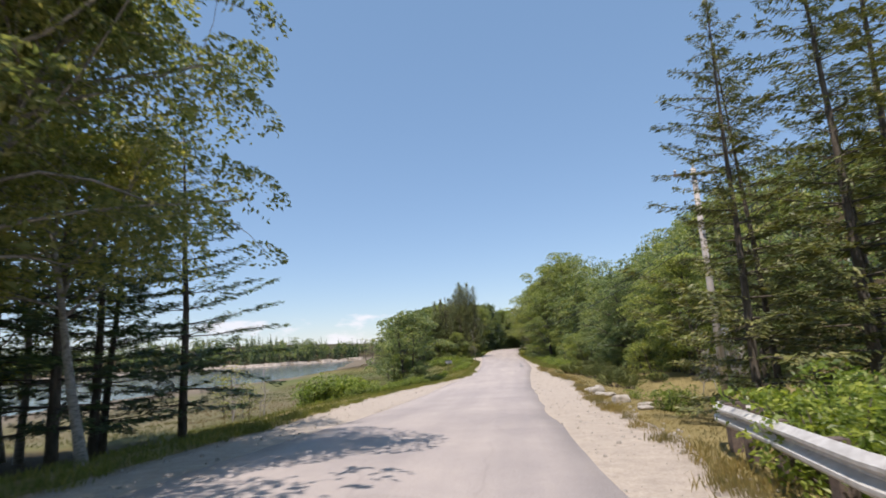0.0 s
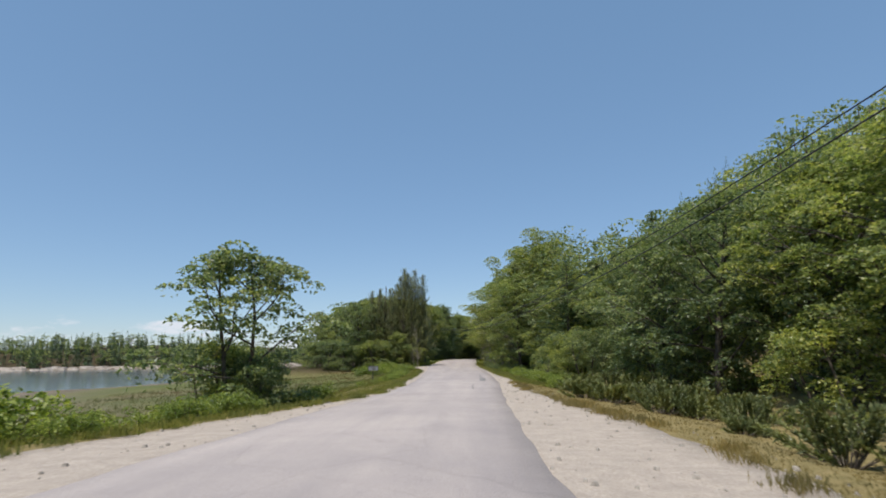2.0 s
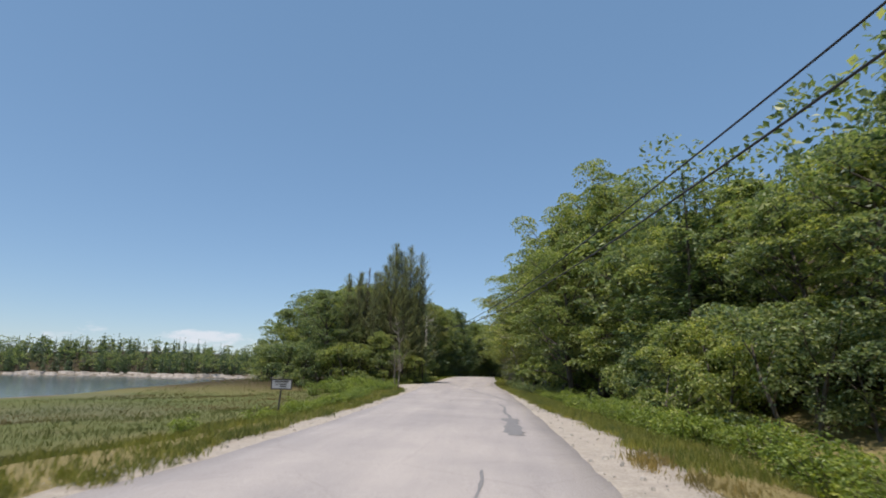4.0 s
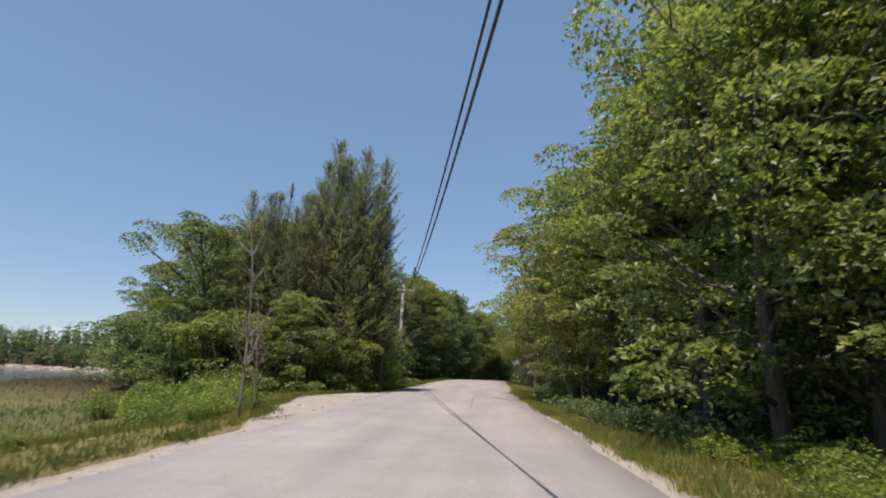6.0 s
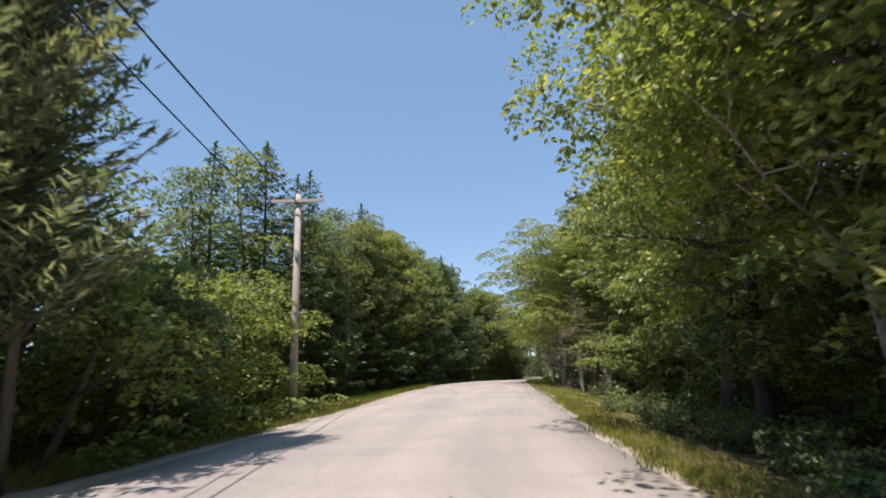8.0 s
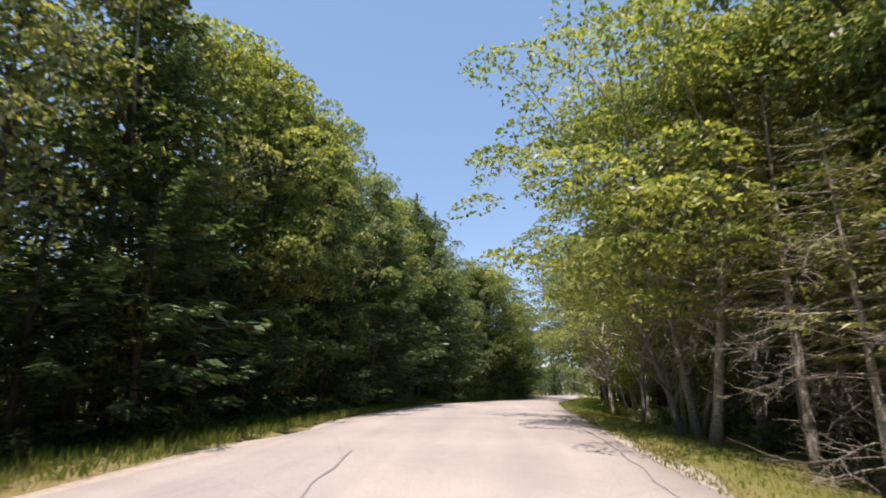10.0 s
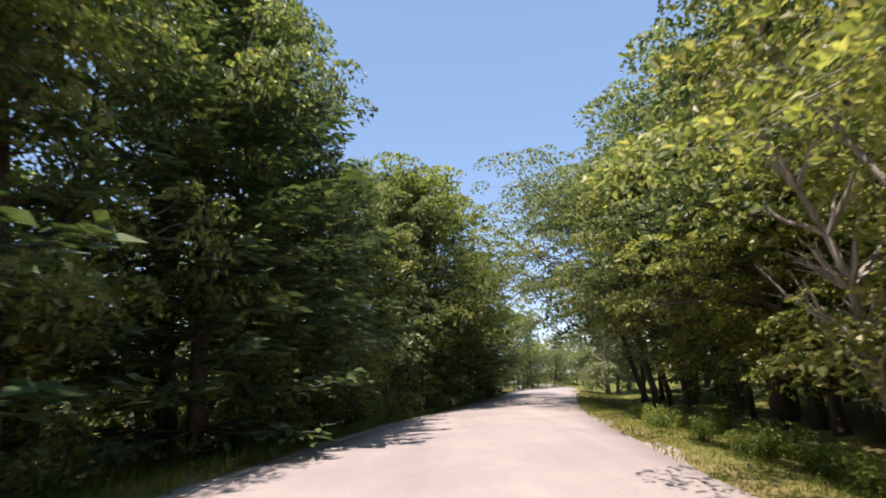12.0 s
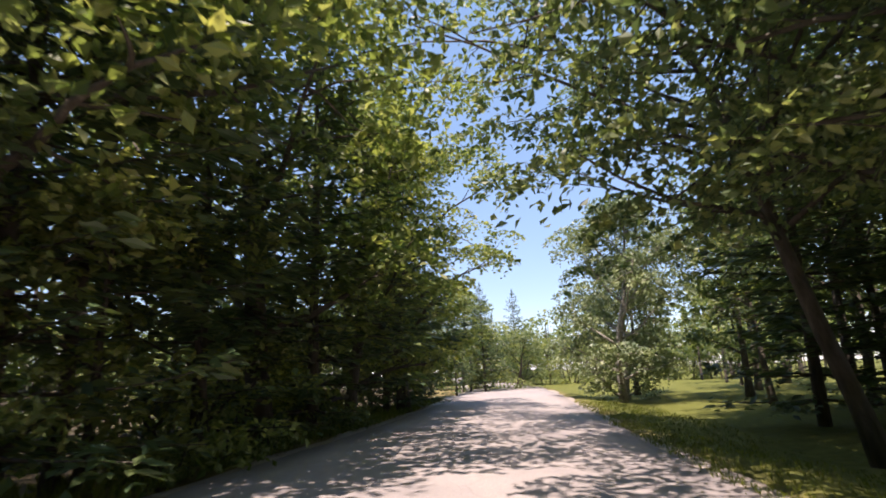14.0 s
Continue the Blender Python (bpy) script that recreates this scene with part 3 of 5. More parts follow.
def spruce(seed, tall, spread, mat, bark, sprays=26, bare=0.08, gap=0.42, ragged=0.25, leaf=1.0, lift=0.0, thin=0.36, girth=0.75, taper=0.8, thick=0.04, inner=0.12):
    rng = np.random.default_rng(seed)
    root = new("spruce_tree")
    wood, crown = Shape(), Shape()
    trunk = bent(rng, (0, 0, -0.3), (0, 0, 1), tall + 0.3, 10, 0.1, 0.015)
    r0 = (0.013 * tall + 0.03) * girth
    wood.tube(trunk, [r0 * (1 - i / 10.3) + 0.01 for i in range(11)], 7)
    z = tall * bare
    P, Wy, N, L = [], [], [], []
    while z < tall * 0.985:
        u = z / tall
        number = 5 if u < 0.85 else 4
        size = spread * (1 - u) ** taper * (0.75 + 0.25 * min(1, u * 5)) + 0.12
        a0 = rng.uniform(0, 6.28)
        for k in range(number):
            if rng.random() < 0.12:
                continue
            a = a0 + 2 * math.pi * k / number + rng.uniform(-0.3, 0.3)
            length = size * rng.uniform(1 - ragged, 1 + ragged)
            i = min(int((z + 0.3) / (tall + 0.3) * 10), 9)
            start = trunk[i].lerp(trunk[i + 1], (z + 0.3) / (tall + 0.3) * 10 - i)
            line = bent(rng, start, (math.cos(a), math.sin(a), 0.45 * u - 0.12 + lift * (0.4 + u)), length, 4, (0.05 if u < 0.5 else 0.03) + 0.12 * lift, 0.07)
            wood.tube(line, [0.012 + 0.02 * (1 - u), 0.012 + 0.012 * (1 - u), 0.012, 0.009, 0.005], 4, False)
            n = max(5, int(sprays * length / spread + 3))
            t = rng.uniform(inner, 1.04, n)
            seg = np.clip((t * 4).astype(int), 0, 3)
            pts = np.array([tuple(q) for q in line])
            fr = (t * 4 - seg)[:, None]
            p = pts[seg] * (1 - fr) + pts[seg + 1] * fr
            out = np.array([math.cos(a), math.sin(a), 0.0])
            sd = np.array([-math.sin(a), math.cos(a), 0.0])
            side = rng.choice([-1.0, 1.0], n)[:, None]
            wide = (0.34 * (1.05 - t) + 0.10)[:, None] * (0.6 + 0.6 * length / spread)
            w = out * 0.75 + sd * side * rng.uniform(0.3, 1.1, (n, 1)) + [0, 0, -0.18 + 0.9 * lift] + rng.normal(0, 0.15, (n, 3))
            P.append(p + sd * side * wide * rng.uniform(0.1, 0.9, (n, 1)) + [0, 0, -0.03] + rng.normal(0, 1, (n, 3)) * [0.04, 0.04, thick])
            Wy.append(w)
            N.append(np.array([0, 0, 1.0]) + rng.normal(0, 0.35, (n, 3)))
            L.append(rng.uniform(0.28, 0.55, n) * (0.55 + 0.45 * length / spread))
        z += gap * rng.uniform(0.7, 1.25) * (1.0 - 0.45 * u)
    P, Wy, N, L = np.concatenate(P), np.concatenate(Wy), np.concatenate(N), np.concatenate(L)
    crown.leaves(P, Wy, N, L * leaf, L * leaf * thin, 0.1)
    # a spike of needles at the tip
    k = 26
    tz = tall * (1 - 0.07 * np.random.default_rng(seed + 1).uniform(0, 1, k))
    tip = np.stack([np.full(k, trunk[10].x), np.full(k, trunk[10].y), tz + 0.05], 1)
    w = rng.normal(0, 0.5, (k, 3)) + [0, 0, 0.7]
    crown.leaves(tip + w * 0.06, w, rng.normal(0, 1, (k, 3)), np.full(k, 0.3), np.full(k, 0.1))
    part("trunk", wood, bark, root, smooth=True)
    part("crown", crown, mat, root)
    return root


def bush(seed, tall, spread, count, leaf, mat, name="bush", flat=0.75):
    rng = np.random.default_rng(seed)
    root = new(name)
    wood, crown = Shape(), Shape()
    centres, radii = [], []
    for k in range(9):
        a = k * 2.4 + rng.uniform(-0.4, 0.4)
        out = rng.uniform(0.25, 1.0)
        stem = bent(rng, (0.1 * math.cos(a), 0.1 * math.sin(a), -0.1), (math.cos(a) * out * spread / tall, math.sin(a) * out * spread / tall, 0.9), tall * (0.95 - 0.25 * out), 4, 0.0, 0.14)
        wood.tube(stem, [0.025, 0.02, 0.016, 0.012, 0.006], 4, False)
        for j in (1, 2, 3, 4):
            centres.append(tuple(stem[j] + Vector(rng.normal(0, 0.08, 3))))
            radii.append(tall * rng.uniform(0.18, 0.34))
    scatter_leaves(rng, crown, centres, radii, count, leaf, flat)
    part("woody_base", wood, BARK, root)
    part("foliage", crown, mat, root)
    return root


def juniper(seed, tall, spread, stems):
    """A sprawling juniper: arching stems set with short spiky sprays."""
    rng = np.random.default_rng(seed)
    root = new("juniper")
    wood, crown = Shape(), Shape()
    for k in range(stems):
        a = k * 2.4 + rng.uniform(-0.4, 0.4)
        out = rng.uniform(0.15, 1.0)
        stem = bent(rng, (0.15 * math.cos(a), 0.15 * math.sin(a), -0.1), (math.cos(a) * out * spread, math.sin(a) * out * spread, tall * (1.0 - 0.45 * out)), math.hypot(out * spread, tall * (1.0 - 0.35 * out)), 5, 0.04, 0.12)
        wood.tube(stem, [0.022, 0.018, 0.014, 0.01, 0.008, 0.004], 4, False)
        n = 120
        t = rng.uniform(0.25, 1.0, n) ** 0.8 * 5
        seg = np.clip(t.astype(int), 0, 4)
        pts = np.array([tuple(q) for q in stem])
        fr = (t - seg)[:, None]
        p = pts[seg] * (1 - fr) + pts[np.minimum(seg + 1, 5)] * fr
        way = np.array(tuple((stem[5] - stem[2]).normalized())) * 0.9 + rng.normal(0, 0.55, (n, 3)) + [0, 0, 0.25]
        L = rng.uniform(0.09, 0.2, n)
        crown.leaves(p + way * 0.06, way, rng.normal(0, 0.5, (n, 3)) + [0, 0, 0.8], L, L * 0.34)
    part("woody_base", wood, BARK, root)
    part("foliage", crown, LEAF_JUNIPER, root)
    return root


def bare_tree(seed, tall, branches=14, r0=0.07, name="bare_tree", wood=None):
    rng = np.random.default_rng(seed)
    root = new(name)
    trunk_s = Shape()
    trunk = bent(rng, (0, 0, -0.2), (0.03, 0, 1), tall, 8, 0.05, 0.05)
    trunk_s.tube(trunk, [r0 * (1 - i / 8.8) + 0.008 for i in range(9)], 6)
    part("trunk", trunk_s, wood or DEAD_WOOD, root, smooth=True)
    for k in range(branches):
        twigs = Shape()
        u = rng.uniform(0.25, 0.95)
        i = int(u * 8)
        a = rng.uniform(0, 6.28)
        limb = bent(rng, trunk[min(i, 7)], (math.cos(a) * 0.7, math.sin(a) * 0.7, 0.8), tall * rng.uniform(0.12, 0.36) * (1.2 - u), 5, 0.05, 0.14)
        twigs.tube(limb, [r0 * 0.4 * (1 - j / 6) + 0.004 for j in range(6)], 4, False)
        for j in (2, 3, 4):
            b = a + rng.choice([-1, 1]) * rng.uniform(0.4, 1.0)
            tw = bent(rng, limb[j], (math.cos(b), math.sin(b), 0.6), tall * 0.07, 3, 0.0, 0.2)
            twigs.tube(tw, [0.008, 0.007, 0.005, 0.003], 3, False)
        part("branch", twigs, wood or DEAD_WOOD, root)
    return root


def far_wood(name, places, seed, mat, leaf=0.9, spire=False, tall=(10, 15), lumps=9, each=26, low=0.3):
    """Many far trees: pointed spruces, or round crowns made of leafy lumps."""
    rng = np.random.default_rng(seed)
    wood, crown = Shape(), Shape()
    for x, y in places:
        z, t = height(x, y), rng.uniform(*tall)
        wood.tube([(x, y, z - 0.3), (x, y, z + t * 0.5), (x, y, z + t * (0.6 if spire else 0.85))], [0.16, 0.1, 0.03], 4, False)
        n = lumps * each
        if spire:
            u = rng.uniform(0.0, 1.0, n)
            a = rng.uniform(0, 6.28, n)
            slim = rng.uniform(0.16, 0.25)
            r = t * slim * (1.0 - u) * (0.75 + 0.25 * np.sin(u * 40 + a)) * rng.uniform(0.5, 1.1, n) + 0.05
            way = np.stack([np.cos(a), np.sin(a), np.full(n, -0.2)], 1)
            L = leaf * (1.1 - 0.8 * u) * rng.uniform(0.7, 1.2, n)
            p = np.stack([x + np.cos(a) * r, y + np.sin(a) * r, z + u * t], 1)
            crown.leaves(p, way + rng.normal(0, 0.3, (n, 3)), way * 0.5 + [0, 0, 0.9] + rng.normal(0, 0.3, (n, 3)), L, L * 0.4)
        else:
            a = rng.uniform(0, 6.28, lumps)
            u = rng.uniform(low, 1.0, lumps)
            rr = t * 0.36 * np.sqrt(np.clip(1.05 - ((u - 0.55) / 0.47) ** 2, 0.03, 1)) * rng.uniform(0.7, 1.0, lumps)
            c = np.stack([x + np.cos(a) * rr, y + np.sin(a) * rr, z + u * t * 0.93], 1)
            scatter_leaves(rng, crown, c, t * rng.uniform(0.09, 0.16, lumps), n, leaf, 0.7)
    root = new(name)
    part("trunks", wood, BARK, root)
    part("crowns", crown, mat, root)
    return root


def half_dead(seed, tall, spread):
    """A dying spruce: thin olive needles above, a tangle of bare drooping twigs below."""
    root = spruce(seed, tall, spread, NEEDLES_OLIVE, BARK_PALE, 80, 0.34, 0.4, 0.5, leaf=0.55, lift=-0.15, thin=0.24, girth=0.8, taper=0.55)
    root.name = "dying_spruce"
    rng = np.random.default_rng(seed + 500)
    for k in range(34):
        s = Shape()
        a = k * 2.4 + rng.uniform(-0.4, 0.4)
        z = tall * (0.06 + 0.6 * rng.random())
        line = bent(rng, (0, 0, z), (math.cos(a), math.sin(a), 0.1), spread * rng.uniform(0.7, 1.25), 6, -0.10, 0.14)
        s.tube(line, [0.016, 0.014, 0.011, 0.009, 0.007, 0.005, 0.003], 4, False)
        for j in range(2, 7):
            for _ in range(4):
                b = a + rng.uniform(-1.2, 1.2)
                tw = bent(rng, line[j], (math.cos(b), math.sin(b), rng.uniform(-0.9, 0.3)), rng.uniform(0.35, 0.95), 4, -0.05, 0.3)
                s.tube(tw, [0.006, 0.005, 0.004, 0.003, 0.002], 3, False)
        part("dead_branch", s, DEAD_TWIGS if k % 3 else DEAD_WOOD, root, "bare grey branch with hanging twigs")
    return root


used_source = set()


def plant(source, x, y, size=1.0, turn=0.0, lean=(0.0, 0.0), wide=1.0, label="", category="", group="", sink=0.0):
    """Sets a plant on the ground: the source itself the first time, then copies of it."""
    m = pose(x, y, height(x, y) - sink, lean[0], lean[1], turn) @ Matrix.Diagonal((size * wide, size * wide, size, 1))
    if source.name in used_source:
        ob = copy_thing(source, m @ Matrix.Diagonal((1 / source.scale.x, 1 / source.scale.y, 1 / source.scale.z, 1)))
    else:
        used_source.add(source.name)
        source.matrix_basis = m
        ob = source
    tagged(ob, label, category, group)
    return ob


rnd = np.random.default_rng(11)
OAKS = [broad_tree(20 + k, 11.5, 4.5, 16500, 0.175, (LEAF_OAK, LEAF_OAK, LEAF_MAPLE, LEAF_OAK)[k], BARK, (0.06, 0.10, 0.08, 0.14)[k], 22, 0.62, clump=0.98) for k in range(4)]
MAPLES = [broad_tree(40 + k, 12.0, 4.2, 16500, 0.175, (LEAF_MAPLE, LEAF_OAK, LEAF_MAPLE)[k], BARK, (0.14, 0.10, 0.2)[k], 22, 0.62, clump=0.98) for k in range(3)]
SHADE_TREES = [broad_tree(48 + k, 12.0, 4.4, 9000, 0.21, LEAF_OAK, BARK, (0.30, 0.36)[k], 18, 0.5, clump=1.0, girth=0.8) for k in range(2)]
BIRCHES = [broad_tree(60 + k, 11.5, 3.0, 6500, 0.16, LEAF_BIRCH, BARK_PALE, 0.2, 18, 0.7, 2, 0.1, 0.8, girth=0.48) for k in range(2)]
SLIMS = [broad_tree(75 + k, 13.0, 2.2, 3600, 0.16, (LEAF_OAK, LEAF_MAPLE)[k], BARK, 0.45, 14, 0.5, clump=0.9, girth=0.42) for k in range(2)]
HIGH_MAPLE = broad_tree(196, 12.5, 5.6, 17000, 0.17, LEAF_MAPLE, BARK, 0.40, 22, 0.55, clump=1.05, girth=0.75)
LOW_MAPLE = broad_tree(197, 8.5, 3.6, 12000, 0.17, LEAF_MAPLE, BARK, 0.10, 20, 0.45, clump=0.95)
DEAD_SPRUCES = [half_dead(98 + k, 8.4, 2.5) for k in range(2)]
BACKS = [broad_tree(70 + k, 12.5, 4.2, 4200, 0.33, LEAF_OAK, BARK, 0.08, 8, 0.7, clump=1.5, twigs=(2, 4)) for k in range(3)]
SPRUCES = [spruce(80 + k, 12.0, 3.0, NEEDLES, BARK, 84, 0.05, 0.56, 0.34, leaf=0.8, thick=0.09, inner=0.2) for k in range(3)]
OLIVES = [spruce(90 + k, 13.0, 3.4, NEEDLES_OLIVE, BARK, 190, 0.05, 0.66, 0.42, leaf=0.62, thin=0.25, thick=0.06, inner=0.24, taper=0.74) for k in range(2)]
BOUGHS = [spruce(95 + k, 13.0, 3.5, NEEDLES, BARK, 190, 0.10, 0.66, 0.4, leaf=0.6, thin=0.27, thick=0.05, inner=0.28) for k in range(2)]
THICKETS = [broad_tree(120 + k, 4.2, 2.1, 4400, 0.15, (LEAF_OAK, LEAF_MAPLE, LEAF_OAK)[k], BARK, 0.03, 11, 0.7, 2, 0.15, 0.8, twigs=(2, 4)) for k in range(3)]
BUSHES = [bush(100 + k, 1.3, 1.1, 1700, 0.10, LEAF_BUSH) for k in range(3)]
TALL_JUNIPERS = [juniper(118 + k, 1.5, 1.5, 34) for k in range(2)]
JUNIPERS = [juniper(110 + k, 0.8, 1.3, 26) for k in range(2)]
BRAMBLES = [bush(115 + k, 0.9, 0.9, 620, 0.11, LEAF_OAK, "undergrowth") for k in range(2)]

OAK_LABEL = "green broadleaf tree with dense low crown at the wood's edge"
SPRUCE_LABEL = "dark green spruce with layered drooping boughs"


def any_of(group):
    return group[int(rnd.integers(len(group)))]


# ---- the start of the road ----
LEANER = broad_tree(198, 9.6, 4.5, 22000, 0.12, LEAF_BIRCH, BARK_PALE, 0.40, 20, 0.6, clump=0.85, girth=0.6)
plant(LEANER, -8.9, 10.4, 0.95, 150, (0, 22), label="leaning pale-barked tree with thin olive leaves", category="tree", group="tall trees beside the marsh")
plant(LEANER, -12.2, 9.0, 1.45, 30, (0, 5), label="tall pale-barked tree with thin olive leaves over spruces", category="tree", group="tall trees beside the marsh")
plant(LEANER, -8.2, 6.2, 1.25, 250, (0, 10), label="tall pale-barked tree with thin olive leaves over spruces", category="tree", group="tall trees beside the marsh")
# two added leaners, mostly out of view, only to thicken the road shadow
plant(LEANER, -7.6, 6.8, 0.95, 200, (0, 24), label="leaning pale-barked tree with thin olive leaves", category="tree", group="tall trees beside the marsh")
plant(LEANER, -9.2, 6.2, 1.0, 20, (0, 20), label="leaning pale-barked tree with thin olive leaves", category="tree", group="tall trees beside the marsh")
SPRUCE_OPEN = "dark spruce with open drooping boughs and bare lower trunk"
for x, y, k, turn in ((-12.3, 19.0, 0.98, 40), (-13.8, 16.5, 0.95, 130), (-15.2, 18.6, 0.9, 250), (-12.6, 13.6, 1.0, 300), (-16.6, 15.0, 1.05, 20), (-15.5, 12.0, 1.1, 77)):
    plant(any_of(BOUGHS), x, y, k, turn, wide=1.12, label=SPRUCE_OPEN, category="spruce", group="spruces beside the marsh")
for x, y, k, turn in ((-15.5, 10.0, 1.4, 120), (-18.0, 11.0, 1.3, 200), (-9.8, 4.2, 1.4, 60), (-9.0, 2.0, 1.35, 160), (-17.0, 17.0, 1.35, 200)):
    plant(any_of(BIRCHES), x, y, k, turn, wide=1.15, label="tall pale-barked tree with thin olive leaves over spruces", category="tree", group="tall trees beside the marsh")
for x, y, k in ((-13.8, 10.4, 0.6), (-11.4, 5.5, 0.8)):
    plant(any_of(THICKETS), x, y, k, rnd.uniform(0, 360), label="shaded leafy thicket below the spruces", category="thicket", group="thickets below the spruces")
for x, y, k, turn, wide in ((5.7, 13.8, 0.87, 15, 0.86), (8.2, 13.4, 1.0, 140, 0.95), (7.6, 16.8, 0.9, 60, 0.85), (10.4, 15.2, 1.1, 220, 1.0), (11.0, 11.4, 1.0, 95, 1.0), (12.0, 19.0, 1.0, 190, 0.9)):
    plant(any_of(OLIVES), x, y, k, turn, wide=wide, label="sunlit olive-green spruce standing behind the guard rail", category="spruce", group="spruces behind the guard rail")
for x, y, k in ((4.9, 8.6, 1.2), (5.6, 10.4, 1.3), (4.6, 6.6, 1.1), (6.3, 8.0, 1.5), (5.2, 12.3, 0.9), (3.15, 5.2, 0.72), (3.4, 6.4, 0.95), (3.0, 3.9, 0.7), (3.9, 7.4, 1.1), (4.2, 5.6, 1.2), (3.9, 4.4, 1.0)):
    plant(any_of(BUSHES), x, y, k, rnd.uniform(0, 360), label="bright green leafy bush behind the guard rail", category="bush", group="bushes behind the guard rail")
# woods behind the camera close the place
places = []
for k in range(30):
    side = -1 if k % 2 else 1
    y = -6 - 2.4 * (k // 2)
    x = (float(road_left(y)) - 6.5 if side < 0 else float(road_right(y)) + 6.0) + side * rnd.uniform(0, 3)
    places.append((x, y))
tagged(far_wood("inner_wood", places, 58, LEAF_OAK, 0.4, False, (10, 13), 18, 30), "green wood on both sides behind the start", "wood", kind="stuff")

# ---- the marsh side ----
SAPLING = bare_tree(130, 3.2, 12, 0.03, "bare_sapling")
for x, y, k in ((-13.9, 28.9, 1.0), (-15.6, 28.7, 0.9), (-16.8, 31.0, 1.05), (-13.2, 27.0, 0.6), (-17.5, 33.5, 0.8)):
    plant(SAPLING, x, y, k, rnd.uniform(0, 360), label="thin half-bare sapling in the marsh grass", category="sapling", group="saplings in the marsh")
YOUNG = broad_tree(210, 3.0, 1.1, 700, 0.10, LEAF_BIRCH, BARK, 0.2, 14, 0.6, 1, 0.2, 0.35, girth=0.35)
for x, y, k in ((-17.5, 32.2, 1.25), (-19.4, 34.6, 1.1), (-14.6, 28.6, 0.7)):
    plant(YOUNG, x, y, k, rnd.uniform(0, 360), label="thin young tree with sparse leaves in marsh grass", category="sapling", group="saplings in the marsh")
for x, y, k in ((-13.0, 36.6, 1.75), (-11.7, 36.4, 1.65), (-12.3, 37.2, 1.95), (-10.9, 37.2, 1.4), (-13.9, 36.4, 1.85), (-11.8, 37.8, 1.8), (-14.6, 38.0, 1.4), (-13.2, 39.4, 1.2), (-12.6, 42.0, 0.9), (-13.6, 43.4, 1.0)):
    plant(any_of(BUSHES), x, y, k, rnd.uniform(0, 360), label="rounded bright green bush on the marsh bank", category="bush", group="bushes on the marsh bank")
OAK_LONE = broad_tree(140, 7.2, 3.4, 8200, 0.19, LEAF_OAK, BARK, 0.06, 18, 0.6, 2, 0.1, 0.85)
plant(OAK_LONE, -9.4, 46.2, 1.0, 30, label="small dark oak leaning out over roadside bushes", category="tree", group="roadside oak")
for x, y, k in ((-9.2, 45.6, 0.75), (-8.5, 46.8, 0.6), (-10.3, 46.6, 0.8), (-9.6, 47.8, 0.75), (-8.0, 45.2, 0.45)):
    plant(any_of(THICKETS), x, y, k, rnd.uniform(0, 360), label="dense dark shrub at the foot of the roadside oak", category="shrub", group="shrubs below the roadside oak")
for k in range(64):
    y = rnd.uniform(34, 50)
    x = float(verge_left(y)) - rnd.uniform(0.9, 5.0)
    plant(any_of(BUSHES), x, y, rnd.uniform(0.35, 0.8), rnd.uniform(0, 360), label="low green bayberry bush on the grassy bank", category="bush", group="bushes on the marsh bank")

# ---- the wood on the marsh side ----
LEFT_EDGE = curve([(100, -13), (106, -13.5), (114, -13.8), (126, -13.2), (131, -11.0), (136, -10.5), (143, -9.0), (150, -7.8), (158, -7.2), (166, -5.6), (173, -4.6), (180, -3.0), (190, 0.0), (205, 4.0)])
for x, y, k in ((-29.5, 121, 0.5), (-27.2, 118.5, 0.64), (-24.5, 117, 0.82), (-21.5, 116, 0.96), (-18.5, 115, 1.02), (-15.5, 113.5, 1.06), (-14.4, 115.0, 1.1), (-16.8, 109.5, 0.95), (-10.4, 107.6, 0.5), (-27, 124, 0.66), (-23, 122, 0.92), (-18, 120, 1.1), (-14.5, 118, 1.1)):
    plant(any_of(OAKS), x, y, k, rnd.uniform(0, 360), label="rounded green oak at the edge of the marsh", category="tree", group="oaks at the marsh edge")
PINES = [spruce(150 + k, 15.0, 2.3, NEEDLES_PINE, BARK, 58, 0.16, 0.36, 0.6, leaf=0.66, lift=0.7, thin=0.2, girth=0.42, taper=0.5) for k in range(3)]
for x, y, k in ((-7.7, 111.6, 0.98), (-8.4, 110.8, 1.04), (-9.0, 112.0, 1.0), (-9.6, 111.0, 1.05), (-10.2, 111.9, 1.0), (-10.9, 110.9, 0.97), (-11.5, 111.7, 0.9), (-7.9, 113.2, 0.9), (-9.3, 113.4, 0.98), (-12.4, 111.2, 0.84), (-8.8, 109.9, 0.86), (-6.9, 112.6, 0.8), (-13.2, 112.2, 0.86), (-12.2, 109.0, 0.72), (-13.6, 109.6, 0.8), (-15.0, 110.2, 0.82), (-14.2, 111.6, 0.86), (-16.0, 111.6, 0.8)):
    plant(any_of(PINES), x, y, k, rnd.uniform(0, 360), (rnd.uniform(-2, 2), rnd.uniform(-2, 2)), label="tall olive-brown conifer with several spiky tops", category="conifer", group="tall conifers at the marsh edge")
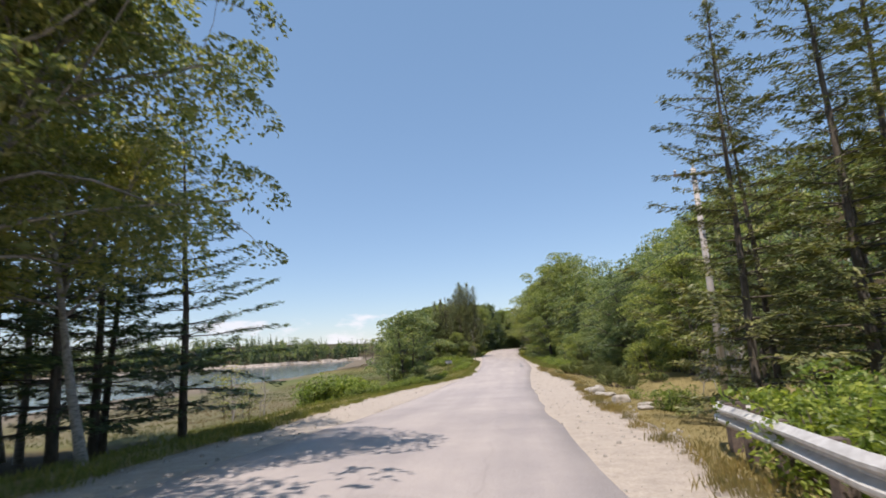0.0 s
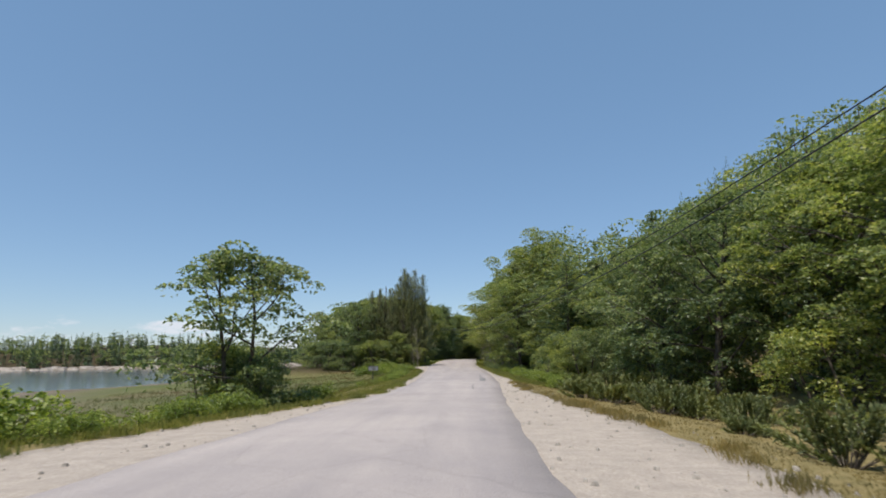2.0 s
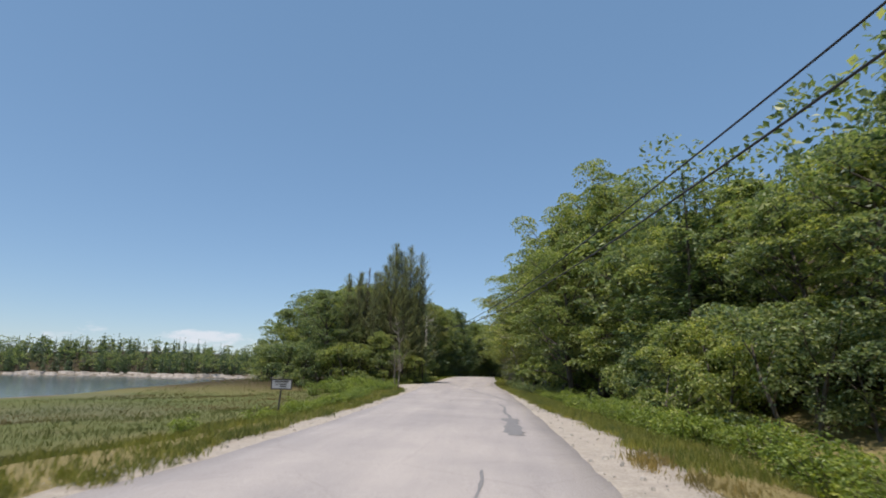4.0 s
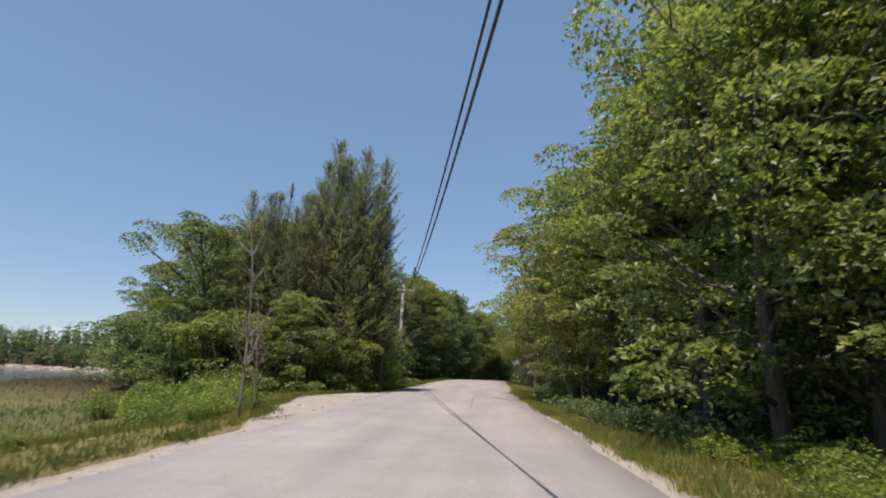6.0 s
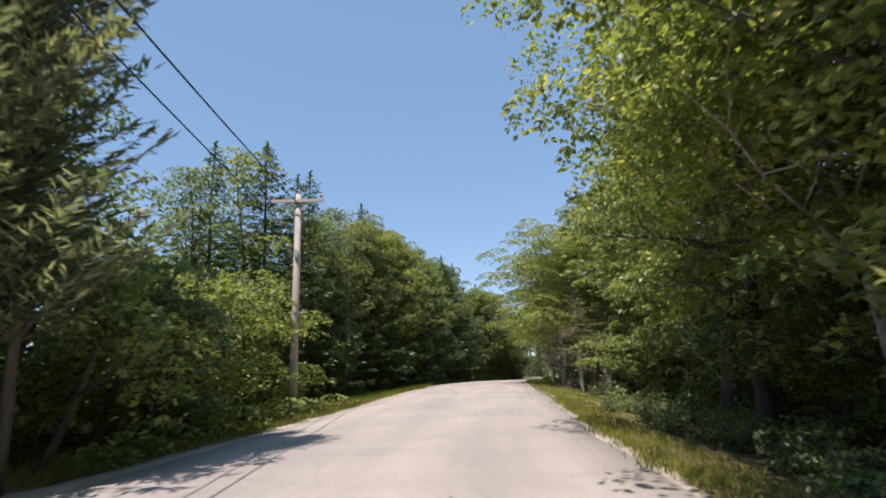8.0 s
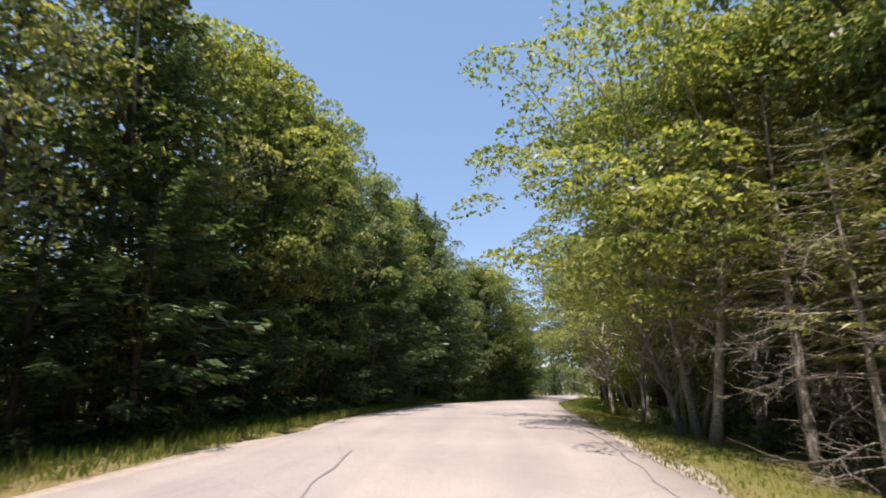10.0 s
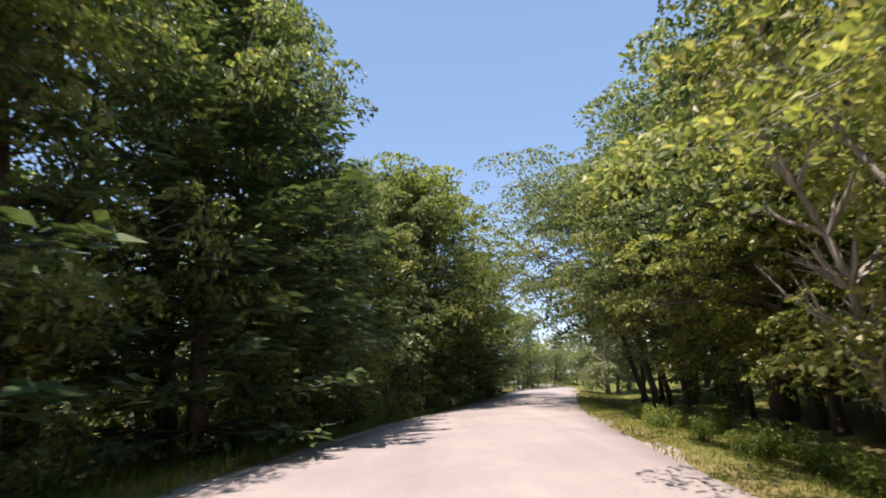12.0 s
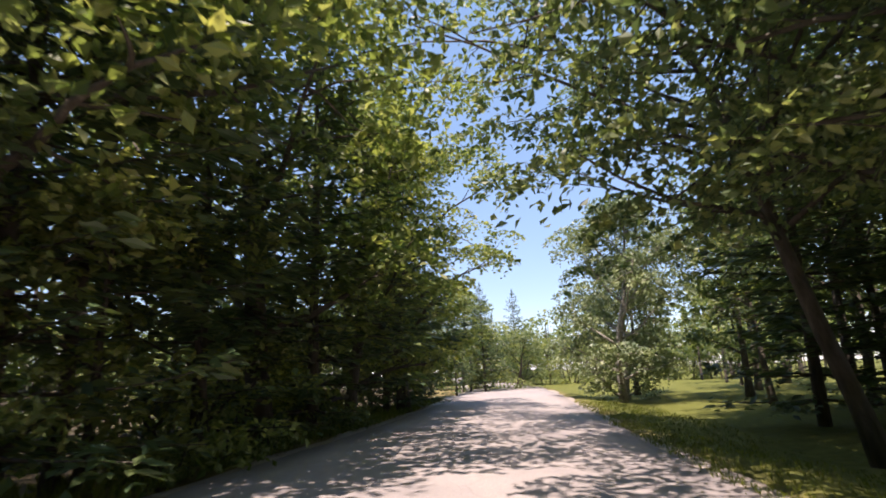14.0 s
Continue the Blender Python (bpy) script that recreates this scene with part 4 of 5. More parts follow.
for x, y, k in ((-10.6, 108.8, 0.95), (-12.4, 108.0, 1.05), (-14.6, 107.6, 1.1), (-16.9, 108.0, 1.1), (-19.2, 109.6, 1.15), (-21.4, 111.4, 1.2), (-23.6, 112.8, 1.2), (-26.0, 115.0, 1.1), (-28.4, 117.6, 1.0), (-8.6, 110.4, 0.8), (-8.0, 113.8, 0.9), (-9.0, 116.2, 1.1), (-8.9, 117.6, 0.85), (-9.2, 120.2, 1.0), (-9.6, 122.6, 1.2), (-11.0, 119.0, 1.3), (-10.4, 125.4, 1.2), (-9.2, 127.4, 1.0)):
    plant(any_of(THICKETS), x, y, k, rnd.uniform(0, 360), wide=1.15, label="leafy young trees down to the marsh grass", category="thicket", group="thickets at the marsh edge")
SNAG = spruce(156, 14.0, 1.3, DEAD_TWIGS, BARK, 26, 0.15, 0.45, 0.5, leaf=0.7, lift=0.5, thin=0.08, girth=0.4, taper=0.5)
for x, y, k, turn in ((-13.4, 110.6, 0.93, 10), (-14.8, 111.4, 0.9, 130), (-15.9, 111.0, 0.83, 250), (-10.0, 109.6, 0.66, 60), (-11.6, 109.4, 0.6, 190)):
    plant(SNAG, x, y, k, turn, (0, rnd.uniform(-3, 3)), label="half-dead conifer with bare brown twigs", category="conifer", group="tall conifers at the marsh edge")
for x, y, k, seed, r in ((-6.3, 92.4, 0.7, 160, 0.065), (-7.0, 94.8, 0.44, 166, 0.08)):
    plant(bare_tree(seed, 8.2, 22, r, wood=DEAD_TWIGS), x, y, k, 120, label="dead grey tree with bare forked branches", category="dead tree", group="dead trees on the bank")
for y in itertools.chain(np.arange(128, 160, 2.8), np.arange(160, 203, 3.5)):
    x = float(LEFT_EDGE(y)) - rnd.uniform(0, 1.0)
    r = rnd.random()
    src = any_of(MAPLES) if r < 0.3 else any_of(OAKS) if r < 0.45 else any_of(SPRUCES) if r < 0.88 or y > 165 else any_of(BIRCHES)
    if src not in SPRUCES and 143 < y < 182:
        x -= 1.3
    lab = SPRUCE_LABEL if src in SPRUCES else "tall green broadleaf tree in the shaded roadside wood"
    plant(src, x, y, rnd.uniform(1.0, 1.2), rnd.uniform(0, 360), wide=1.0 if src in SPRUCES else 0.85, label=lab, category="spruce" if src in SPRUCES else "tree", group="front trees of the shaded wood")
for x, y, k in ((-8.4, 147.0, 0.68), (-8.8, 142.5, 0.75), (-7.6, 152.0, 0.85), (-6.6, 156.6, 0.96), (-5.9, 167.2, 1.23), (-7.2, 160.5, 1.0), (-9.6, 135.0, 0.7)):
    plant(any_of(SPRUCES), x, y, k, rnd.uniform(0, 360), wide=1.15, label=SPRUCE_LABEL, category="spruce", group="front trees of the shaded wood")
for k in range(40):
    y = rnd.uniform(62, 104) if k < 14 else rnd.uniform(69, 84)
    plant(any_of(BUSHES), float(verge_left(y)) - (rnd.uniform(1.0, 4.0) if k < 14 else rnd.uniform(0.9, 2.4)), y, rnd.uniform(0.3, 0.55), rnd.uniform(0, 360), label="low green bush in the marsh grass", category="bush", group="bushes in the marsh grass")
for x, y, k in ((-10.2, 98.6, 1.1), (-11.2, 99.6, 1.2), (-12.4, 98.2, 1.1), (-11.9, 101.4, 1.2), (-13.4, 100.2, 1.2), (-15.0, 99.2, 1.1), (-10.6, 101.2, 0.9), (-14.4, 102.0, 1.2), (-9.2, 96.6, 0.8), (-8.4, 95.4, 0.7), (-7.3, 93.0, 0.7), (-8.0, 94.0, 0.75), (-7.2, 95.0, 0.6), (-8.7, 92.6, 0.8), (-6.9, 91.6, 0.5), (-10.0, 94.4, 0.9), (-9.4, 108.6, 0.9), (-10.4, 108.2, 1.0), (-8.6, 109.4, 0.8), (-8.0, 110.6, 0.7), (-11.4, 107.9, 1.0), (-12.4, 104.0, 1.0), (-13.6, 105.6, 1.2), (-11.6, 107.0, 0.9), (-11.0, 109.0, 0.95), (-12.0, 110.2, 1.1), (-14.6, 103.5, 1.1), (-9.4, 111.8, 0.7), (-8.8, 114.5, 0.7), (-10.2, 113.0, 0.9), (-9.2, 117.5, 1.0)):
    plant(any_of(BUSHES), x, y, k, rnd.uniform(0, 360), label="rounded green bush on the grassy bank", category="bush", group="bushes on the bank")
places = []
for y in np.arange(124, 162, 2.6):
    for row in (4.6, 8.6):
        places.append((float(LEFT_EDGE(y)) - row - rnd.uniform(0, 2), y + rnd.uniform(-1.2, 1.2)))
for y in np.arange(163, 206, 5.2):
    places.append((float(LEFT_EDGE(y)) - 6.0 - rnd.uniform(0, 2), y))
tagged(far_wood("inner_wood", places[::2] + places[1::4], 59, LEAF_OAK, 0.36, False, (10, 13), 20, 28), "tall leafy trees deep in the shaded wood", "wood", kind="stuff")
tagged(far_wood("inner_wood", places[3::4], 60, NEEDLES, 0.6, True, (11, 14), 22, 30), "tall dark spruces deep in the shaded wood", "wood", kind="stuff")

places = [(float(LEFT_EDGE(y)) - 4.0 - rnd.uniform(0, 6), y) for y in np.arange(138, 206, 0.9)]
tagged(far_wood("inner_wood", places, 65, LEAF_OAK, 0.3, False, (3.5, 5.5), 18, 28, 0.06), "low leafy young trees closing the shaded wood", "wood", kind="stuff")

# ---- the wood on the hill side ----
RIGHT_EDGE = curve([(28, 16.0), (36, 12.6), (45, 10.9), (60, 9.2), (72, 7.8), (84, 7.0), (100, 6.8), (112, 6.6), (130, 6.4), (148, 6.6), (158, 7.6), (166, 8.4), (175, 8.8), (182, 10.6)])
for y in np.arange(31, 178, 2.9):
    x = float(RIGHT_EDGE(y)) + rnd.uniform(-0.4, 1.6)
    r = rnd.random()
    if 140 < y < 166:
        x, r = x + 1.0, 0.7
    if 58 < y < 82.5:
        x += 3.6
    if 88 < y < 113:
        r = 0.7
    if 154 < y < 167:
        x += 3.2
    if 125 < y < 140:
        x += 2.6
    if y > 165:
        r = 0.99
    src = any_of(OAKS) if r < 0.6 else any_of(MAPLES) if r < 0.85 else any_of(SPRUCES) if y < 165 else any_of(SHADE_TREES)
    lab = SPRUCE_LABEL if src in SPRUCES else OAK_LABEL
    if 83 < y < 105:
        x += 3.0
    k = 0.66 if y < 38.5 else 0.80 if y < 60 else 0.78 if y < 76 else 0.9 if y < 86 else 1.15 if y < 98 else 1.22
    plant(src, x, y, k * rnd.uniform(0.86, 1.12), rnd.uniform(0, 360), wide=1.12 if y < 120 else 0.92, label=lab, category="spruce" if src in SPRUCES else "tree", group="front trees of the hillside wood")
places = []
for y in np.arange(30, 186, 2.8):
    k = 0.78 if y < 62 else 0.9 if y < 78 else 1.12 if y < 92 else 1.25
    places.append((float(RIGHT_EDGE(y)) + 4.6 + rnd.uniform(0, 2), y + rnd.uniform(-1, 1), k))
for lo, hi, seed in ((0, 0.8, 61), (0.8, 1.0, 62), (1.0, 1.2, 63), (1.2, 2.0, 64)):
    some = [q for q in places if lo < q[2] <= hi]
    k = some[0][2]
    tagged(far_wood("inner_wood", [q[:2] for q in some], seed, LEAF_OAK, 0.34, False, (11.2 * k, 13.6 * k), 20, 28), "green trees deep in the hillside wood", "wood", kind="stuff")
for k in range(18):
    y = rnd.uniform(36, 62)
    x = float(verge_right(y)) + rnd.uniform(1.2, 5.5)
    plant(any_of(JUNIPERS), x, y, rnd.uniform(0.5, 1.05), rnd.uniform(0, 360), label="low sprawling juniper beside the gravel", category="juniper", group="junipers beside the gravel")
for x, y, k in ((6.1, 34.6, 1.9), (6.9, 33.8, 1.5), (6.8, 38.8, 1.6), (6.0, 42.5, 1.6), (6.8, 44.5, 2.0), (7.6, 49.0, 2.1), (7.4, 53.5, 2.2), (6.6, 57.5, 2.0)):
    plant(any_of(TALL_JUNIPERS), x, y, k * 0.4, rnd.uniform(0, 360), label="tall sprawling juniper at the edge of the gravel", category="juniper", group="junipers beside the gravel")
for k in range(30):
    y = rnd.uniform(58, 92)
    x = float(verge_right(y)) + rnd.uniform(2.0, 4.5)
    plant(any_of(BUSHES), x, y, rnd.uniform(0.45, 0.95), rnd.uniform(0, 360), label="leafy green bush below the wood's edge", category="bush", group="bushes below the wood")
for k in range(66):
    y = 66.0 + 0.4 * k
    plant(any_of(BUSHES), float(verge_right(y)) + rnd.uniform(1.7, 4.4), y, rnd.uniform(0.5, 0.8) * (1.0 if y < 82 else 0.7), rnd.uniform(0, 360), label="low bright green bush along the grassy verge", category="bush", group="bushes below the wood")
for x, y, k in ((6.9, 71.6, 0.72), (8.0, 70.4, 0.8), (9.0, 71.8, 0.92), (8.4, 73.6, 0.95), (10.2, 73.2, 1.05), (9.6, 75.4, 1.0)):
    plant(THICKETS[1], x, y, k, rnd.uniform(0, 360), label="large bright green shrub in front of the wood", category="shrub", group="shrubs in front of the wood")
for x, y, k in ((10.9, 79.6, 0.8), (12.4, 77.2, 0.85), (9.6, 81.6, 0.85), (13.4, 80.0, 1.0)):
    plant(any_of(SPRUCES), x, y, k, rnd.uniform(0, 360), label=SPRUCE_LABEL, category="spruce", group="front trees of the hillside wood")
plant(SPRUCES[0], 9.5, 76.4, 0.93, 40, wide=1.12, label=SPRUCE_LABEL, category="spruce", group="front trees of the hillside wood")
for x, y, k in ((4.9, 18.4, 0.75), (5.6, 19.0, 0.7), (5.4, 25.6, 0.45), (9.8, 26.5, 0.8)):
    plant(any_of(BUSHES), x, y, k, rnd.uniform(0, 360), label="round green bush in the dry meadow", category="bush", group="bushes in the dry meadow")
plant(THICKETS[1], 9.6, 40.0, 0.66, 40, wide=1.1, label="small bright green tree standing before the shaded wood", category="tree", group="young tree in the meadow")
GREY_SHRUB = bare_tree(170, 2.9, 46, 0.03, "bare_shrub")
for x, y in ((10.0, 27.8), (10.9, 28.6), (10.4, 29.8), (9.4, 28.9), (11.6, 30.0)):
    plant(GREY_SHRUB, x, y, rnd.uniform(0.8, 1.1), rnd.uniform(0, 360), label="bare grey shrub beside the utility pole", category="shrub", group="bare shrubs by the pole")
for side, edge, y0, y1, n in ((1, RIGHT_EDGE, 86, 178, 50), (-1, LEFT_EDGE, 108, 196, 50)):
    for k in range(n):
        y = rnd.uniform(y0, y1)
        x = float(edge(y)) + side * rnd.uniform(-1.4 if side > 0 else -0.8, 0.6)
        plant(any_of(BRAMBLES), x, y, rnd.uniform(0.6, 1.2), rnd.uniform(0, 360), label="shaded leafy undergrowth at the wood's foot", category="undergrowth", group="undergrowth")
for side, edge, y0, y1 in ((1, RIGHT_EDGE, 40, 168), (-1, LEFT_EDGE, 114, 204)):
    for y in np.arange(y0, y1, 2.0):
        x = float(edge(y)) + side * rnd.uniform(0.6, 3.0) + (2.2 if side > 0 and 86 < y < 104 else 0.0)
        plant(any_of(THICKETS), x, y + rnd.uniform(-0.6, 0.6), rnd.uniform(0.7, 1.15), rnd.uniform(0, 360), label="young leafy trees filling the wood's shaded edge", category="thicket", group="thickets along the road")
for k in range(90):
    y = rnd.uniform(94, 128) if k < 45 else rnd.uniform(95, 106)
    plant(any_of(BRAMBLES), float(verge_right(y)) + rnd.uniform(1.15, 4.2), y, rnd.uniform(0.6, 1.1), rnd.uniform(0, 360), label="shaded leafy undergrowth at the wood's foot", category="undergrowth", group="undergrowth")
# trees that reach far over the road
ARCH = broad_tree(195, 11.0, 6.4, 21000, 0.155, LEAF_MAPLE, BARK_PALE, 0.28, 22, 0.45, clump=1.2, girth=0.6)
for x, y, k, turn, tip in ((4.2, 144.4, 0.95, 140, -14), (4.7, 146.9, 0.96, 20, -13), (5.8, 145.6, 1.0, 200, -7), (6.2, 151.0, 0.9, 20, -8), (6.4, 158.0, 0.85, 60, 0), (6.2, 106.5, 1.05, 80, -8), (5.8, 115.0, 1.0, 300, -8)):
    plant(ARCH, x, y, k, turn, (0, tip), label="broad pale-barked tree arching over the road", category="tree", group="trees arching over the road")
TWIGGY = bare_tree(175, 6.5, 44, 0.11, "bare_tree")
for x, y, k, turn in ((4.4, 147.4, 0.9, 20), (5.0, 153.6, 0.9, 120), (4.9, 158.4, 1.05, 300), (5.2, 150.4, 0.8, 200), (5.6, 163.0, 0.95, 60)):
    plant(TWIGGY, x, y, k, turn, (0, -14), label="bare grey-brown tree with tangled dead branches", category="dead tree", group="dead trees along the road")
for x, y, k, turn in ((5.0, 142.0, 0.95, 0), (4.7, 139.6, 0.72, 130), (6.2, 144.4, 1.0, 220), (6.3, 139.4, 0.8, 70)):
    plant(DEAD_SPRUCES[(turn // 10) % 2], x, y, k, turn, label="dying spruce with tangled bare grey twigs", category="dying spruce", group="dying spruces along the road")
for k, y in enumerate(np.arange(127, 186, 3.1)):
    x = float(LEFT_EDGE(y)) + rnd.uniform(-0.4, 1.0) - (1.0 if y > 145 else 0.0)
    plant(SLIMS[k % 2], x, y, rnd.uniform(0.85, 1.1), rnd.uniform(0, 360), (0, rnd.uniform(-4, 4)), label="slender tree with a bare straight trunk in shade", category="tree", group="slender trees of the shaded wood")
for k, (x, y, size, turn) in enumerate(((8.6, 170.8, 0.98, 40), (9.4, 166.6, 0.92, 170), (9.8, 174.8, 1.0, 260))):
    plant(MAPLES[2 * (k % 2)], x, y, size, turn, label="sunlit bright green maple leafy down to the verge", category="maple", group="sunlit maples at the lawn's edge")
for k in range(26):
    y = rnd.uniform(160, 175)
    plant(any_of(BUSHES), float(verge_right(y)) + rnd.uniform(1.2, 3.4), y, rnd.uniform(0.3, 0.6), rnd.uniform(0, 360), label="low bright green bush on the grassy verge", category="bush", group="bushes on the sunny verge")
plant(HIGH_MAPLE, 11.0, 138.6, 1.1, 60, (0, -4), label="tall sunlit maple with a high crown over shade", category="maple", group="tall maples at the lawn's edge")
for x, y, k, turn in ((9.4, 86.6, 1.0, 300), (6.4, 103.6, 0.95, 110), (6.2, 108.6, 0.9, 10), (7.5, 133.2, 1.1, 20), (8.2, 139.4, 1.0, 250)):
    plant(LOW_MAPLE, x, y, k, turn, label="bright green maple with layered low branches", category="maple", group="low maples beside the road")
for x, y, k, turn in ((8.7, 168.6, 0.95, 70), (9.8, 172.2, 0.9, 200), (10.4, 165.6, 1.0, 310), (8.9, 163.8, 0.8, 15)):
    plant(LOW_MAPLE, x, y, k, turn, label="bright green maple with layered low branches", category="maple", group="low maples beside the road")
LEANING = broad_tree(192, 9.2, 3.9, 13000, 0.16, LEAF_OAK, BARK, 0.34, 18, 0.45, clump=0.95, girth=0.75)
plant(LEANING, 8.9, 182.4, 1.0, 90, (0, -30), label="dark tree leaning far out over the road", category="tree", group="spreading oak")
# leaning birch stems over the road
plant(BIRCHES[0], 5.0, 109.5, 1.0, 70, (0, -12), label="leaning white birch reaching over the road", category="birch", group="roadside birches")
plant(BIRCHES[1], 6.8, 161.5, 0.95, 20, (0, -10), label="leaning white birch reaching over the road", category="birch", group="roadside birches")
plant(BIRCHES[0], 5.2, 148.3, 1.0, 150, (0, -9), label="leaning white birch reaching over the road", category="birch", group="roadside birches")
for x, y, k in ((-10.6, 147.0, 0.75), (-8.8, 145.0, 0.55), (-9.8, 140.6, 0.5), (-9.0, 150.5, 0.6)):
    plant(BOUGHS[int(y) % 2], x, y, k, y * 37, wide=1.25, label=SPRUCE_LABEL, category="spruce", group="front trees of the shaded wood")
plant(BIRCHES[1], -10.8, 143.5, 1.15, 200, label="tall white birch in the shaded wood", category="birch", group="roadside birches")

for x, y, k in ((-8.2, 151.4, 1.1), (-9.4, 148.6, 1.12), (-6.8, 163.0, 1.05), (-6.6, 167.5, 1.3), (-5.6, 172.0, 1.3), (-8.5, 157.5, 1.15)):
    plant(any_of(MAPLES), x, y, k, rnd.uniform(0, 360), wide=0.68, label="tall green broadleaf tree in the shaded roadside wood", category="tree", group="front trees of the shaded wood")

# ---- the clearing at the end ----
for x, y, k in ((21, 205, 0.9), (25, 210, 0.9), (30, 214, 1.0), (34, 205, 1.0), (22, 190, 1.0), (28, 196, 1.0), (24, 184, 1.0), (18, 180, 1.0), (35, 195, 1.1), (30, 186, 1.1), (18, 212, 0.8), (40, 212, 1.0)):
    plant(any_of(BACKS), x, y, k, rnd.uniform(0, 360), label="dark leafy tree closing the lawn's far side", category="tree", group="trees behind the lawn")
WILLOW = broad_tree(180, 9.6, 3.9, 19000, 0.17, LEAF_GREY, BARK_PALE, 0.06, 20, 0.8)
plant(WILLOW, 13.2, 203.0, 1.1, 0, label="pale grey-green tree on the sunny lawn", category="tree", group="trees on the lawn")
plant(WILLOW, 15.5, 208.0, 0.9, 110, label="pale grey-green tree on the sunny lawn", category="tree", group="trees on the lawn")
for x, y, k in ((19.0, 200.5, 0.9), (16.6, 193.5, 1.0), (20.5, 197, 1.1), (13.4, 187.0, 1.1), (19.0, 189.0, 1.15), (24.0, 193.0, 1.1), (26.0, 201.0, 1.1), (30.0, 207, 1.1)):
    plant(any_of(SHADE_TREES), x, y, k, rnd.uniform(0, 360), label="dark shade tree with a clear trunk on the lawn", category="tree", group="trees on the lawn")
OVERHANG = broad_tree(190, 11.5, 6.4, 17000, 0.165, LEAF_OAK, BARK, 0.30, 24, 0.42, clump=1.15, girth=0.65)
for src, x, y, k, turn in ((OAKS[0], 6.9, 97.4, 1.36, 40), (MAPLES[1], 8.8, 92.6, 1.24, 200), (OAKS[2], 6.7, 92.6, 1.1, 300)):
    plant(src, x, y, k, turn, wide=0.86 if y > 93 or x > 8 else 1.0, label="tall dark broadleaf tree hanging over the verge", category="tree", group="tall trees over the verge")
plant(OVERHANG, 8.9, 180.4, 1.12, 300, (0, -12), label="spreading oak with limbs hanging over the road", category="oak", group="spreading oak")
plant(OVERHANG, 9.2, 173.5, 1.0, 20, (0, 0), label="spreading oak with limbs hanging over the road", category="oak", group="spreading oak")
for x, y, k, turn in ((7.0, 98.6, 1.36, 170), (11.2, 91.0, 1.28, 20), (8.8, 104.0, 1.15, 260), (11.6, 97.6, 1.3, 80)):
    plant(HIGH_MAPLE, x, y, k, turn, wide=0.8, label="tall sunlit maple spreading above the wood's edge", category="maple", group="tall maples")
for x, y, k, turn in ((-0.8, 190.5, 1.2, 70), (2.6, 199.0, 1.0, 10), (-3.6, 184.0, 1.2, 160)):
    plant(MAPLES[2 * (turn > 60)], x, y, k, turn, wide=1.15, label="tall bright green maple leaning its crown over the bend", category="maple", group="maples at the bend")
plant(OVERHANG, 11.2, 184.6, 1.25, 8, (0, -14), wide=0.85, label="spreading oak with limbs hanging over the road", category="oak", group="spreading oak")
ROOF = broad_tree(193, 10.5, 7.2, 17000, 0.16, LEAF_OAK, BARK, 0.36, 24, 0.4, clump=1.1, girth=0.7)
plant(ROOF, 10.6, 186.4, 1.25, 5, (0, -13), label="spreading oak with limbs hanging over the road", category="oak", group="spreading oak")
plant(OVERHANG, 9.0, 177.6, 0.95, 352, (0, -5), label="tall dark oak spreading above the wood's edge", category="oak", group="tall oaks")
for x, y, k, turn in ((15.3, 235.0, 0.85, 40), (13.6, 239.0, 0.66, 200)):
    plant(SPRUCES[1], x, y, k, turn, label="slim green spruce beside the road past the bend", category="spruce", group="spruces past the bend")
for x, y, k in ((13.0, 190.5, 1.1), (15.5, 187.5, 1.15), (18.0, 193.5, 1.1)):
    plant(any_of(SPRUCES), x, y, k, rnd.uniform(0, 360), label=SPRUCE_LABEL, category="spruce", group="trees on the lawn")
for x, y, k in ((8.3, 214.0, 0.62), (6.0, 211.0, 0.5), (3.6, 207.0, 0.8), (9.0, 222.0, 0.55), (1.0, 205.0, 0.95), (12, 240, 0.6), (22, 246, 0.6)):
    plant(any_of(SPRUCES), x, y, k, rnd.uniform(0, 360), label=SPRUCE_LABEL, category="spruce", group="spruces past the bend")

for x, y, k in ((2, 228, 1.0), (5.0, 233, 1.0), (8.0, 237, 1.0), (10.6, 243, 0.95), (13.0, 250, 0.95), (4.5, 222, 0.8), (-1.5, 224, 1.0)):
    plant(any_of(BACKS), x, y, k, rnd.uniform(0, 360), label="green tree closing the road's far bend", category="tree", group="trees past the bend")
for x, y, k in ((11.0, 217.5, 1.1), (9.6, 219.0, 1.2), (7.2, 216.0, 1.1), (12.4, 222.0, 0.9)):
    plant(any_of(THICKETS), x, y, k, rnd.uniform(0, 360), label="low leafy trees beyond the bend", category="thicket", group="low trees beyond the bend")
for k in range(20):
    x = 2 + 2.4 * k + rnd.uniform(-0.8, 0.8)
    plant(any_of(THICKETS), x, 236 + 0.25 * k + rnd.uniform(-3, 3), rnd.uniform(0.9, 1.4), rnd.uniform(0, 360), label="low leafy trees beyond the bend", category="thicket", group="low trees beyond the bend")


